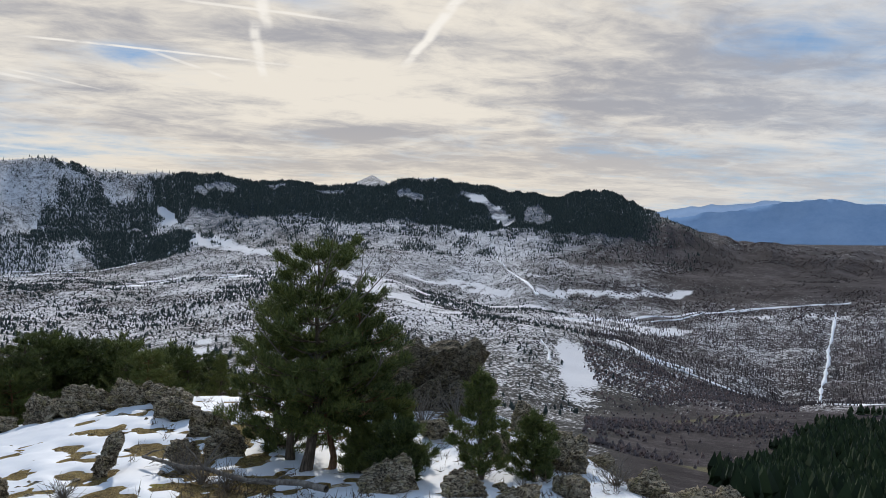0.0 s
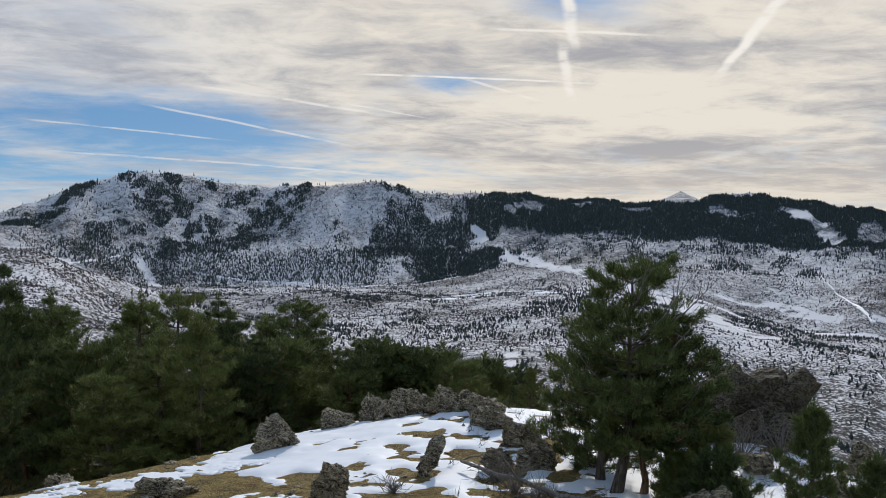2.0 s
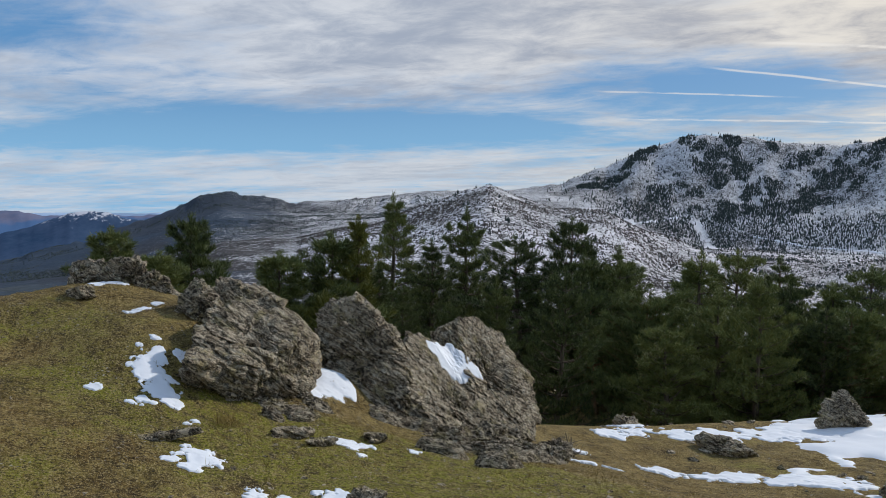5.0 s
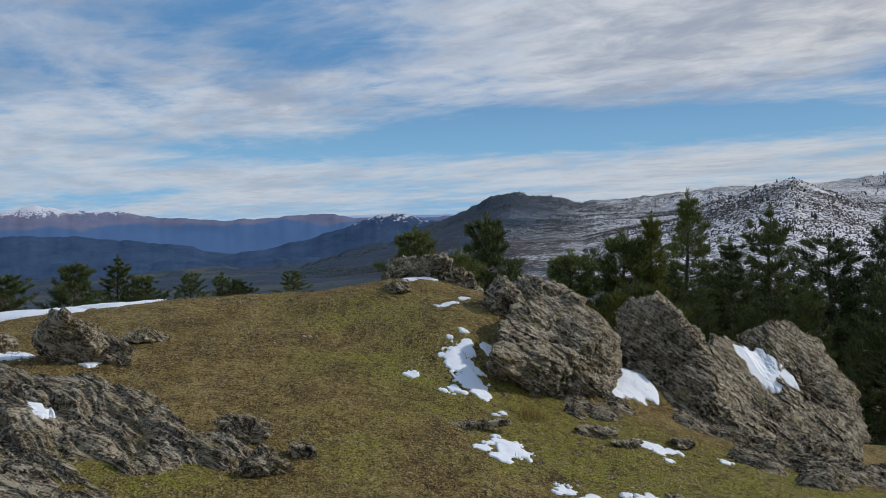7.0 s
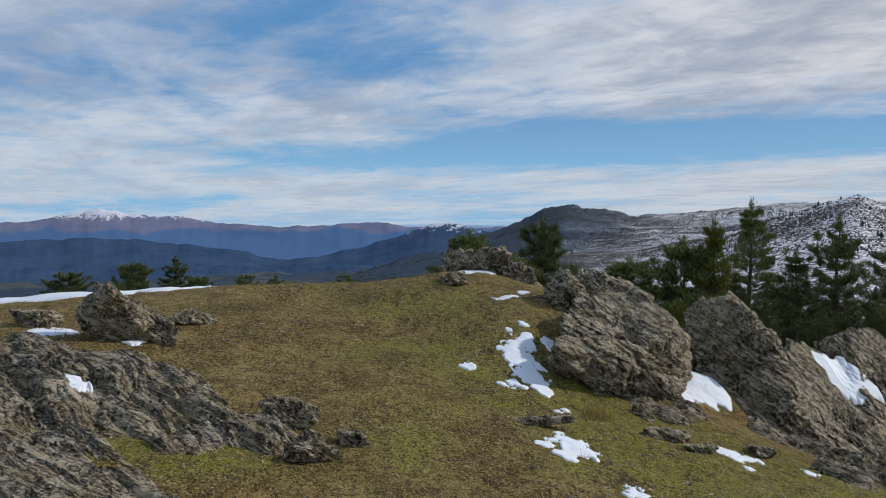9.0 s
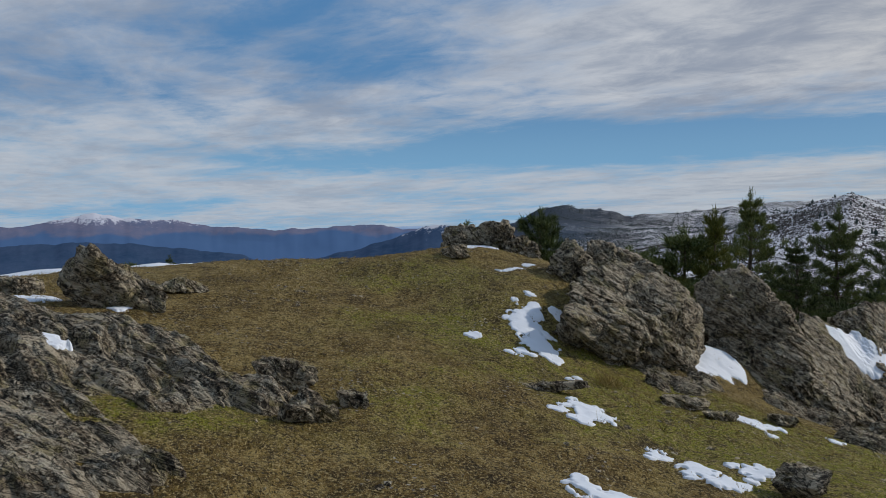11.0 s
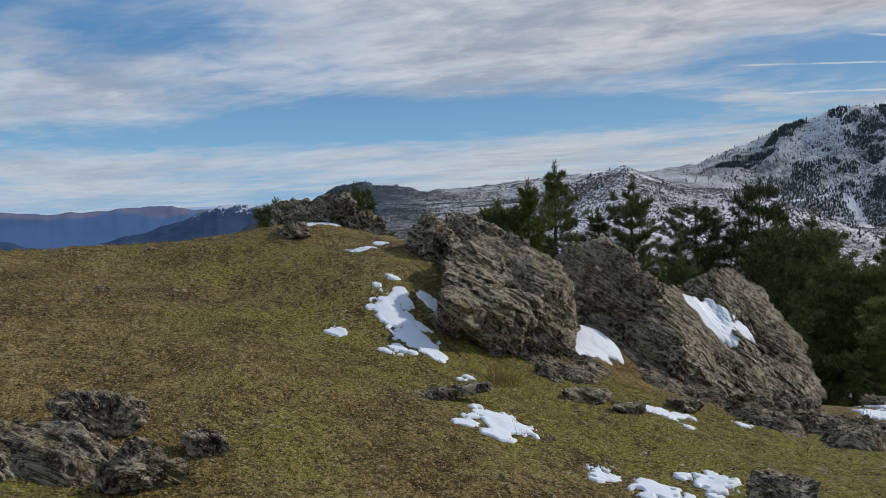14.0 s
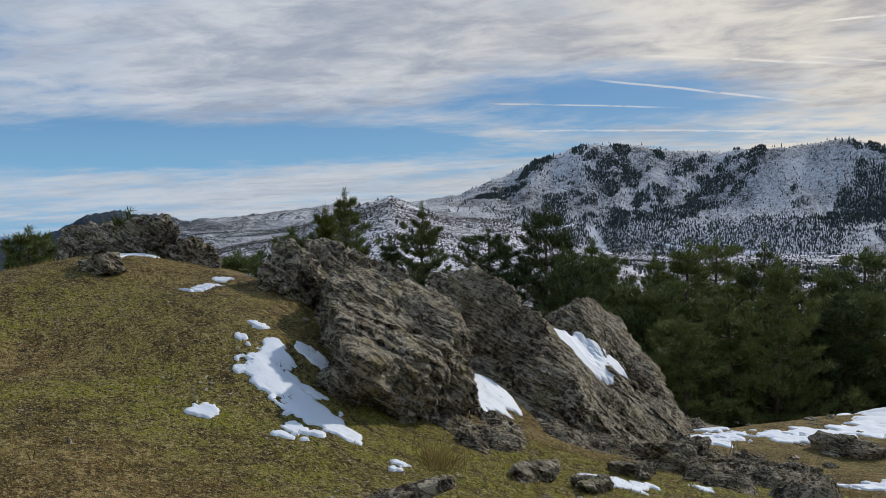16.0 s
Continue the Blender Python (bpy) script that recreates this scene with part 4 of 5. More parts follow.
def bedded_ledge(lobes, seed, label, rise=0.10, strike=72.0, period=0.13, tooth=0.05, step=0.02, group="beds of layered rock"):
    """A low outcrop of thin beds on edge: worn steps along the strike (degrees from +x), over round lobes (x, y, radius)."""
    lx, ly, lr = (np.array(c) for c in zip(*lobes))
    a = np.arange((lx - lr).min() - 0.3, (lx + lr).max() + 0.3, step)
    b = np.arange((ly - lr).min() - 0.3, (ly + lr).max() + 0.3, step)
    gx, gy = (g.ravel() for g in np.meshgrid(a, b, indexing="ij"))
    c, q = math.cos(radians(strike)), math.sin(radians(strike))
    along = gx * c + gy * q
    across = gx * q - gy * c + 0.10 * fbm(gx / 1.3, gy / 1.3, 2, seed) + 0.02 * fbm(gx / 0.25, gy / 0.25, 3, seed + 2)
    m = np.max([1 - (np.hypot(gx - x, gy - y) / r) ** 2 for x, y, r in lobes], axis=0)
    m = m + 0.55 * fbm(along / 0.9, across / 0.16, 4, seed + 4)

    def saw(k, s):
        ph = across / (period * k) + 0.5 * fbm(along / 0.8, across / 0.5, 2, s)
        f = ph - np.floor(ph)
        return np.where(f < 0.82, f / 0.82, (1 - f) / 0.18) * (0.55 + 0.45 * hash2(np.floor(ph), np.floor(along / 0.45 + 3 * ph), s))

    env = smooth(0.0, 0.9, m)
    h = rise * env * (0.8 + 0.3 * fbm(along / 1.2, across / 0.4, 3, seed + 6)) + tooth * smooth(0, 0.35, m) * (1.3 * saw(1.0, seed + 8) + 0.7 * saw(0.37, seed + 9) + 0.4 * fbm(along / 0.5, across / 0.04, 3, seed + 11) + 0.25 * fbm(gx / 0.05, gy / 0.05, 2, seed + 15))
    z = terrain(gx, gy) + np.where(m > 0, 0.01 + h, np.maximum(m, -0.5) * 0.25)
    f = grid_faces(len(a), len(b))
    hold = np.max(m[f], axis=1) > -0.25
    th = thing("rock_bed", float(lx.mean()), float(ly.mean()), ground_z(float(lx.mean()), float(ly.mean())), label, "rock", group)
    base = np.array(th.location)
    nu, nv = len(a) - 1, len(b) - 1
    band = np.floor(across[f[:, 0]] / (period * 3.0) + 0.5 * fbm(along[f[:, 0]] / 0.8, across[f[:, 0]] / 0.5, 2, seed + 8)).reshape(nu, nv)
    held = hold.reshape(nu, nv)
    piece = np.where(held, np.arange(nu * nv).reshape(nu, nv), -1)
    rows, cols = (held[1:] & held[:-1] & (band[1:] == band[:-1])), (held[:, 1:] & held[:, :-1] & (band[:, 1:] == band[:, :-1]))
    while True:
        old = piece.copy()
        low = np.where(rows, np.maximum(piece[1:], piece[:-1]), -1)
        piece[1:] = np.maximum(piece[1:], low)
        piece[:-1] = np.maximum(piece[:-1], low)
        low = np.where(cols, np.maximum(piece[:, 1:], piece[:, :-1]), -1)
        piece[:, 1:] = np.maximum(piece[:, 1:], low)
        piece[:, :-1] = np.maximum(piece[:, :-1], low)
        if np.array_equal(old, piece):
            break
    piece = piece.ravel()
    v = np.stack([gx, gy, z], 1) - base
    for k in np.unique(piece[hold]):
        fk = f[piece == k]
        if len(fk) < 60:
            continue
        used = np.unique(fk)
        remap = np.zeros(len(gx), int)
        remap[used] = np.arange(len(used))
        from_arrays("bed", v[used], remap[fk], BEDROCK, th)
    return th


bedded_ledge([(-9.5, -3.8, 0.5), (-9.55, -3.3, 0.42), (-9.35, -2.7, 0.45), (-9.15, -2.2, 0.40), (-9.2, -4.4, 0.55), (-8.95, -2.75, 0.45), (-8.95, -3.4, 0.5)], 3, "upper beds of grey-brown layered rock in the turf", rise=0.20, strike=38.0, period=0.24, tooth=0.024)
bedded_ledge([(-8.4, -3.4, 0.5), (-8.35, -2.8, 0.45), (-8.3, -2.2, 0.5), (-8.3, -1.6, 0.45), (-8.25, -1.15, 0.32), (-8.1, -0.75, 0.18), (-7.85, -1.7, 0.3), (-8.8, -4.2, 0.7), (-8.8, -1.75, 0.4), (-7.95, -2.9, 0.45), (-7.75, -3.4, 0.5)], 13, "worn beds of layered rock ending in the turf", rise=0.17, strike=38.0, period=0.22, tooth=0.024)
bedded_ledge([(-7.3, -3.2, 0.6), (-7.2, -2.6, 0.5), (-6.8, -2.2, 0.42), (-6.5, -2.6, 0.5), (-6.5, -1.75, 0.28), (-6.2, -2.2, 0.4)], 23, "pale worn beds of layered rock near the path", rise=0.09, strike=52.0, period=0.2, tooth=0.026)
bedded_ledge([(-12.3, 5.75, 0.35), (-12.1, 6.4, 0.5), (-11.5, 6.9, 0.6), (-11.0, 6.3, 0.40), (-10.5, 6.9, 0.5), (-10.9, 7.6, 0.6), (-10.1, 5.6, 0.35), (-9.6, 6.2, 0.35), (-11.8, 8.0, 0.7)], 33, "mossy beds of layered rock below the tilted slabs", rise=0.14, strike=95.0)
bedded_ledge([(-11.4, 3.5, 0.24), (-11.2, 3.85, 0.26), (-11.7, 4.3, 0.24), (-11.0, 3.35, 0.14)], 43, "low ledge of layered rock under the boulder", rise=0.04, strike=100.0)
# rocks of the snowy ledge: a broken rim, and blocks that stand out of the snow
for x, y, s, seed, rz, tilt in ((-14.4, 21.9, (1.5, 0.9, 1.35), 171, 30, 18), (-14.7, 26.6, (1.6, 0.8, 0.8), 172, 20, 10), (-9.2, 26.6, (1.5, 0.9, 0.95), 176, 10, 14), (-8.3, 25.2, (1.8, 0.8, 0.7), 184, 0, 12), (-6.7, 23.4, (1.3, 0.8, 0.9), 179, 10, 14),
                                (-9.3, 16.2, (0.8, 0.5, 1.5), 177, 30, 22), (-8.3, 19.7, (0.42, 0.5, 1.6), 178, 20, 24), (-6.7, 20.5, (0.9, 0.6, 1.0), 180, 0, 14), (-5.8, 21.4, (1.0, 0.7, 1.0), 186, 30, 16), (-18.7, 17.3, (0.9, 0.6, 0.6), 181, 10, 10), (-19.9, 17.9, (0.9, 0.6, 0.6), 182, 60, 8), (-14.0, 16.2, (1.5, 0.7, 0.4), 183, 20, 8)):
    rock("ledge_rock", x, y, s, seed, "grey lichen-spotted rock at the edge of the snow", 0.28, rz, detail=5, tilt=(0, tilt, 0), beds=0.10, soft=44, rough=0.17)
for i in range(7):
    x, y = -13.8 + 0.62 * i, 27.2 + 0.10 * i + 0.25 * math.sin(i * 2.1)
    rock("rim_plate", x, y, (1.15 + 0.3 * math.sin(i * 1.7), 0.75, 1.25 + 0.35 * math.sin(i * 2.9 + 1)), 520 + i, "broad leaning plate of grey rock on the ledge's rim", 0.32, 14 * math.sin(i * 3.3), detail=5, tilt=(8 * math.sin(i * 1.3), 20 + 7 * math.sin(i * 4.1), 0), beds=0.08, soft=44, rough=0.2, group="rim plates")
crag = thing("crag", -1.0, 27.0, -4.9, "crag of steep rock plates below the pines, darkened for shade", "rock")
for i, (dx, dy, dz, l, w, t, tilt) in enumerate(((-2.1, -0.4, 0.5, 3.4, 1.6, 0.9, -38), (-1.2, -0.1, 0.9, 4.4, 1.8, 1.0, -42), (-0.2, 0.2, 1.1, 4.6, 1.8, 0.9, -40), (0.8, 0.1, 0.8, 3.9, 1.6, 1.0, -44), (1.5, -0.2, 0.5, 3.4, 1.5, 0.8, -38), (-0.7, -0.9, 0.1, 3.2, 1.2, 0.8, -35), (0.6, -0.8, 0.2, 2.8, 1.1, 0.8, -40))):
    v, f = hewn(random_planes((1.3 * l, 1.2 * w, t), 400 + i, 6), 5, 400 + i, soft=26, beds=0.05, rough=0.12, scale=0.9)
    v = v @ np.array(Euler((0, radians(tilt), radians(8 * math.sin(i * 2.3)))).to_matrix()).T + np.array((dx, dy, dz))
    from_arrays("plate", v, f, SHADEDROCK, crag)
for x, y, s, seed in ((-1.2, 17.6, (1.9, 1.2, 1.0), 192), (0.4, 17.4, (1.5, 1.1, 0.9), 193), (1.7, 17.0, (1.3, 0.9, 0.8), 194), (3.2, 20.6, (1.8, 1.2, 0.9), 195), (4.9, 19.0, (1.6, 1.0, 0.8), 196), (5.6, 17.8, (2.0, 1.2, 0.9), 197), (6.9, 18.6, (1.8, 1.2, 0.8), 198), (3.0, 18.0, (1.4, 1.0, 0.7), 199), (2.4, 24.2, (1.8, 1.1, 1.0), 200), (3.6, 24.8, (2.2, 1.2, 0.9), 201), (1.6, 21.6, (1.3, 0.9, 0.8), 202), (-0.2, 22.4, (1.5, 1.0, 0.8), 203), (4.4, 22.2, (1.5, 1.0, 0.7), 204)):
    rock("ledge_rock", x, y, (0.6 * s[0], 0.8 * s[1], 0.95 * s[2]), seed, "grey rock among snow and scrub on the steep ledge", 0.3, seed * 29, detail=5, tilt=(0, 22, 0), soft=44, rough=0.18)


# ---- snow ----
def snow_patch(lobes, seed, label="patch of old snow melting on the turf", thick=0.009, ragged=1.0, top=None):
    """A thin patch made of round lobes (x, y, radius) with a ragged rim that dips under the turf."""
    lobes = [(x, y, q * 1.02) for x, y, q in lobes]
    lx, ly, lr = (np.array(c) for c in zip(*lobes))
    step = max(0.014, float(lr.max()) / 26)
    pad = float(lr.max()) * 0.5
    a = np.arange((lx - lr).min() - pad, (lx + lr).max() + pad, step)
    b = np.arange((ly - lr).min() - pad, (ly + lr).max() + pad, step)
    gx, gy = np.meshgrid(a, b, indexing="ij")
    wx, wy = gx.ravel(), gy.ravel()
    m = np.max([1 - (np.hypot(wx - x, wy - y) / q) ** 1.5 for x, y, q in lobes], axis=0)
    k = 0.8 / float(lr.max())
    m = m + ragged * (0.36 * fbm(wx * k + seed, wy * k, 2, seed) + 0.62 * fbm(wx * k * 3.4, wy * k * 3.4 + seed, 4, seed + 4))
    h = np.where(m > 0, thick * (1 - np.exp(-m * 14)) * (1 + 0.35 * fbm(wx * 4, wy * 4, 3, seed)), m * 0.25)
    v = np.stack([wx, wy, (terrain if top is None else top)(wx, wy) + 0.008 + np.maximum(h, -0.08)], 1)
    f = grid_faces(len(a), len(b))
    hold = np.max(m[f], axis=1) > -0.15
    used = np.unique(f[hold])
    remap = np.zeros(len(v), int)
    remap[used] = np.arange(len(used))
    ob = from_arrays("snow_patch", v[used], remap[f[hold]], SNOW, shade=True)
    return tagged(ob, label, "snow", "snow patches")


TREES = {}


def over_rocks(x, y, rocks):
    """The height of the rocks or the ground, seen from above."""
    z = terrain(x, y)
    for ob in rocks:
        if ob.name not in TREES:
            TREES[ob.name] = BVHTree.FromPolygons([tuple(v.co) for v in ob.data.vertices], [tuple(p.vertices) for p in ob.data.polygons])
        o = ob.location
        for i in range(len(x)):
            hit = TREES[ob.name].ray_cast(Vector((x[i] - o.x, y[i] - o.y, 5.0)), Vector((0, 0, -1)))[0]
            if hit is not None:
                z[i] = max(z[i], hit.z + o.z)
    return z


def drifted(x, y):
    """The slabs' height, smoothed as a drift lies over them."""
    return sum(over_rocks(x + dx, y + dy, SLABS) for dx, dy in ((0.1, 0.1), (-0.1, 0.1), (0.1, -0.1), (-0.1, -0.1), (0.2, 0), (-0.2, 0), (0, 0.2), (0, -0.2), (0, 0))) / 9


for i, lobes in enumerate((
        [(-11.83, 1.95, 0.17), (-11.6, 1.85, 0.22), (-11.38, 1.88, 0.24), (-11.11, 1.88, 0.21), (-10.84, 1.90, 0.17), (-10.66, 1.96, 0.10), (-10.68, 1.60, 0.15), (-10.62, 1.46, 0.08)], [(-11.62, 1.60, 0.06)],
        [(-9.2, 1.87, 0.19), (-8.99, 1.93, 0.19), (-8.85, 1.76, 0.14), (-9.04, 1.60, 0.10)],
        [(-10.15, 3.95, 0.15), (-10.04, 4.08, 0.21), (-10.0, 4.28, 0.13)], [(-9.56, 4.06, 0.08)],
        [(-8.13, 2.22, 0.11), (-8.04, 2.11, 0.05)], [(-7.83, 2.48, 0.16), (-7.75, 2.33, 0.09)], [(-7.62, 2.6, 0.15)], [(-8.0, 3.08, 0.16), (-7.9, 3.0, 0.09)], [(-7.76, 2.87, 0.06)], [(-8.13, 2.88, 0.06)],
        [(-7.12, 1.26, 0.14), (-7.03, 1.42, 0.20), (-6.88, 1.53, 0.17), (-7.22, 1.26, 0.10)], [(-6.99, 3.29, 0.16), (-6.84, 3.30, 0.11)], [(-10.3, 2.14, 0.06), (-10.16, 2.0, 0.05)], [(-11.08, 1.08, 0.09), (-11.07, 1.02, 0.06)],
        [(-13.41, 1.92, 0.13), (-13.58, 2.10, 0.13)], [(-13.9, 2.38, 0.09)], [(-12.28, 2.04, 0.07)], [(-12.06, 1.79, 0.05)], [(-11.95, 2.32, 0.08), (-11.85, 2.38, 0.10), (-11.72, 2.42, 0.08)], [(-15.25, 1.87, 0.22), (-15.05, 1.66, 0.14)],
        [(-12.83, 5.0, 0.36), (-12.6, 4.74, 0.27), (-12.77, 5.23, 0.24), (-13.05, 4.85, 0.16), (-12.3, 4.5, 0.15), (-13.3, 4.95, 0.14), (-13.2, 5.25, 0.14)], [(-9.9, 5.0, 0.10)], [(-10.66, -3.86, 0.2), (-10.75, -3.65, 0.12)], [(-10.5, -2.82, 0.13)])):
    snow_patch(lobes, 1 + i)
for i, lobes in enumerate(([(-16.2, 14.2, 0.45), (-16.3, 15.3, 0.55), (-15.7, 16.3, 0.5), (-15.3, 17.6, 0.6)], [(-15.0, 19.0, 0.6), (-14.8, 20.0, 0.8), (-14.7, 21.2, 0.9)], [(-17.4, 15.9, 0.5), (-17.9, 16.6, 0.4)],
                           [(-12.8, 12.7, 0.4), (-12.3, 13.6, 0.45)], [(-11.9, 14.2, 0.5), (-11.2, 14.8, 0.6), (-10.8, 15.8, 0.8)], [(-14.4, 11.6, 0.25)], [(-11.3, 9.2, 0.3), (-11.0, 9.6, 0.2)])):
    snow_patch(lobes, 60 + i, "tongue of thin snow on the brown grass", thick=0.03)
snow_patch([(-13.85, 7.27, 0.17), (-13.92, 7.62, 0.26), (-13.92, 7.95, 0.30), (-13.87, 8.22, 0.27), (-13.80, 8.42, 0.18), (-14.14, 8.1, 0.2)], 40, "pocket of snow in the cleft between two slabs", thick=0.02, ragged=0.6, top=lambda x, y: np.minimum(-15.72 - x - 0.22 * (y - 8.64), drifted(x, y) + 0.07))

snow_patch([(-8.50, -2.86, 0.08), (-8.40, -2.80, 0.10), (-8.28, -2.74, 0.06)], 41, "pocket of snow in a cleft of the layered rock", thick=0.02, top=lambda x, y: terrain(x, y) + 0.17)


def snow_sheet(name, x0, x1, y0, y1, step, share, label, seed, deep=0.07):
    """Broken snow cover: where the cover runs out the sheet dips under the turf."""
    xs, ys = np.arange(x0, x1, step), np.arange(y0, y1, step)
    gx, gy = np.meshgrid(xs, ys, indexing="ij")
    x, y = gx.ravel(), gy.ravel()
    m = share(x, y) + 0.30 * fbm(x / 2.8, y / 2.8, 3, seed) + 0.50 * fbm(x / 0.7, y / 0.7, 4, seed + 3)
    edge = np.minimum(np.minimum(x - x0, x1 - x), np.minimum(y - y0, y1 - y))
    m = m - 2 * smooth(1.5, 0.0, edge)
    z = terrain(x, y) + np.where(m > 0, 0.02 + deep * (1 - np.exp(-3 * np.maximum(m, 0))), np.maximum(m, -0.4) * 0.3) + 0.35 * deep * fbm(x / 1.6, y / 1.6, 2, seed + 6)
    f = grid_faces(len(xs), len(ys))
    hold = np.max(m[f], axis=1) > -0.3
    used = np.unique(f[hold])
    remap = np.zeros(len(x), int)
    remap[used] = np.arange(len(used))
    ob = from_arrays(name, np.stack([x, y, z], 1)[used], remap[f[hold]], SNOW, shade=True)
    return tagged(ob, label, "snow", kind="stuff")


def ledge_share(x, y):
    az, r = bearing(x, y), np.hypot(x, y)
    field = np.exp(-((x + 12.0) ** 2 / 45 + (y - 24.0) ** 2 / 38))
    return -0.14 + 0.66 * field + 0.26 * smooth(16, 8, az) + 0.36 * smooth(8, 3, az) - 1.2 * smooth(36, 40, az) - 1.3 * smooth(15.5, 12, r) - 0.9 * smooth(31.5, 34, r) * smooth(8, 12, az)


snow_sheet("snow_field", -24, 14, 12, 40, 0.16, ledge_share, "broken snow cover on the ledge below the summit", 5)
snow_sheet("snow_drift", -21, -12.5, -14, 0.8, 0.14, lambda x, y: 0.9 - 0.45 * np.abs(x + 16.5 + 0.12 * y) - 1.6 * smooth(-3.4, -1.4, y), "long drift of old snow beyond the crest", 25, 0.05)


# ---- pines ----
def tube(pts, radii, sides=6):
    """A tapered tube along points: vertices and quads."""
    pts, vs = [Vector(p) for p in pts], []
    for i, (p, r) in enumerate(zip(pts, radii)):
        d = (pts[min(i + 1, len(pts) - 1)] - pts[max(i - 1, 0)]).normalized()
        u = d.orthogonal().normalized()
        w = d.cross(u)
        for k in range(sides):
            a = 2 * math.pi * k / sides
            vs.append(p + r * (math.cos(a) * u + math.sin(a) * w))
    return np.array(vs), grid_faces(len(pts), sides, True)


def joined(pieces):
    vs, fs, n = [], [], 0
    for v, f in pieces:
        vs.append(v)
        fs.append(f + n)
        n += len(v)
    return np.concatenate(vs), np.concatenate(fs)


def tufts(points, ways, rnd, length, width, blades):
    """Needle tufts: thin blades that spread round each twig's way."""
    n = len(points)
    p = np.repeat(points, blades, 0)
    w = np.repeat(ways, blades, 0) + rnd.normal(size=(n * blades, 3)) * 0.62
    w /= np.linalg.norm(w, axis=1)[:, None]
    side = np.cross(w, rnd.normal(size=w.shape))
    side /= np.maximum(np.linalg.norm(side, axis=1), 1e-6)[:, None]
    ln = length * rnd.uniform(0.6, 1.3, (len(p), 1))
    wd = width * rnd.uniform(0.7, 1.3, (len(p), 1))
    p = p + rnd.normal(size=p.shape) * length * 0.22
    v = np.stack([p - side * wd * 0.5, p + side * wd * 0.5, p + w * ln], 1).reshape(-1, 3)
    return v, np.arange(len(v)).reshape(-1, 3)


def pine(name, x, y, height, seed, spread=0.30, bare=0.15, form=0.9, needles=None, bark=None, label="dark green pine on the slope", levels=None, density=1.15, lean=0.03, trunk_r=None, tuft=0.32, z=None, snags=0):
    """A pine: trunk, limbs and a crown of needle tufts. form below 1 gives a pointed crown, above 1 a broad one."""
    rnd = np.random.RandomState(seed)
    th = thing(name, x, y, (ground_z(x, y) if z is None else z) - 0.1, label, "tree", "pines of the summit slope", rnd.uniform(0, 360))
    r0 = trunk_r or 0.022 * height + 0.02
    k = 9
    bend = np.cumsum(rnd.normal(size=(k, 2)) * lean * height / k * 1.6, 0)
    spine = [Vector((bend[i, 0], bend[i, 1], height * i / (k - 1))) for i in range(k)]
    v, f = tube(spine, [r0 * (1 - 0.93 * i / (k - 1)) * (1.25 if i == 0 else 1) for i in range(k)], 8)
    from_arrays("trunk", v, f, bark or BARK, th, shade=True)
    levels = levels or int(9 + height * 1.1)
    limbs, pts, ways = [], [], []
    for i in range(levels):
        h = bare + (0.985 - bare) * (i + rnd.uniform(-0.3, 0.3)) / levels
        h = min(max(h, 0.02), 0.985)
        u = (h - bare) / (1 - bare)
        reach = spread * height * (max(1 - u, 0.0) ** form * (0.55 + 0.45 * min(1.0, u * 5 + 0.35)) + 0.06) * rnd.uniform(0.75, 1.2)
        s = h * (k - 1)
        a0 = spine[int(s)].lerp(spine[min(int(s) + 1, k - 1)], s - int(s))
        turn = rnd.uniform(0, 6.28)
        count = rnd.randint(4, 7)
        for b in range(count):
            if rnd.uniform() < 0.10:
                continue
            ang = turn + 2 * math.pi * b / count + rnd.uniform(-0.35, 0.35)
            ln = reach * rnd.uniform(0.55, 1.15)
            rise = rnd.uniform(-0.05, 0.35) + 0.5 * u
            q = [a0]
            d = Vector((math.cos(ang), math.sin(ang), rise * 0.5))
            for j in range(4):
                q.append(q[-1] + d.normalized() * ln / 4)
                d.z += 0.16 + rnd.uniform(-0.1, 0.1)
                d.x += rnd.uniform(-0.2, 0.2)
                d.y += rnd.uniform(-0.2, 0.2)
            rad = max(0.010, r0 * 0.30 * (1 - u * 0.7))
            limbs.append(tube(q, [rad, rad * 0.8, rad * 0.6, rad * 0.4, rad * 0.15], 3))
            # a fan of side twigs, each ending in a brush of needles, in a few loose pads
            pads = rnd.uniform(0.35, 1.0, max(2, int(1.5 + ln)))
            out, across = Vector((math.cos(ang), math.sin(ang), 0.0)), Vector((-math.sin(ang), math.cos(ang), 0.0))
            for _ in range(int(density * (5 + 8 * ln))):
                t = min(1.0, max(0.15, pads[rnd.randint(len(pads))] + rnd.normal() * 0.09))
                s2 = min(t, 0.999) * 4
                c = q[int(s2)].lerp(q[int(s2) + 1], s2 - int(s2))
                sway = rnd.uniform(-1, 1) * 0.34 * ln * (1.15 - 0.7 * t)
                centre = c + across * sway + Vector((0, 0, abs(rnd.normal()) * 0.05 + 0.06 * ln * rnd.uniform()))
                if rnd.uniform() < 0.12:
                    limbs.append(tube([c, centre], [rad * 0.35, rad * 0.1], 3))
                pts.append(centre)
                ways.append(out * rnd.uniform(0.1, 0.7) + across * (0.5 * sway / max(ln, 0.1)) + Vector((0, 0, rnd.uniform(0.5, 1.1))))
    for j in range(9):
        pts.append(spine[-1] + Vector((0.02 * rnd.normal(), 0.02 * rnd.normal(), tuft * (0.8 - 0.28 * j))))
        ways.append(Vector((0, 0, 1)))
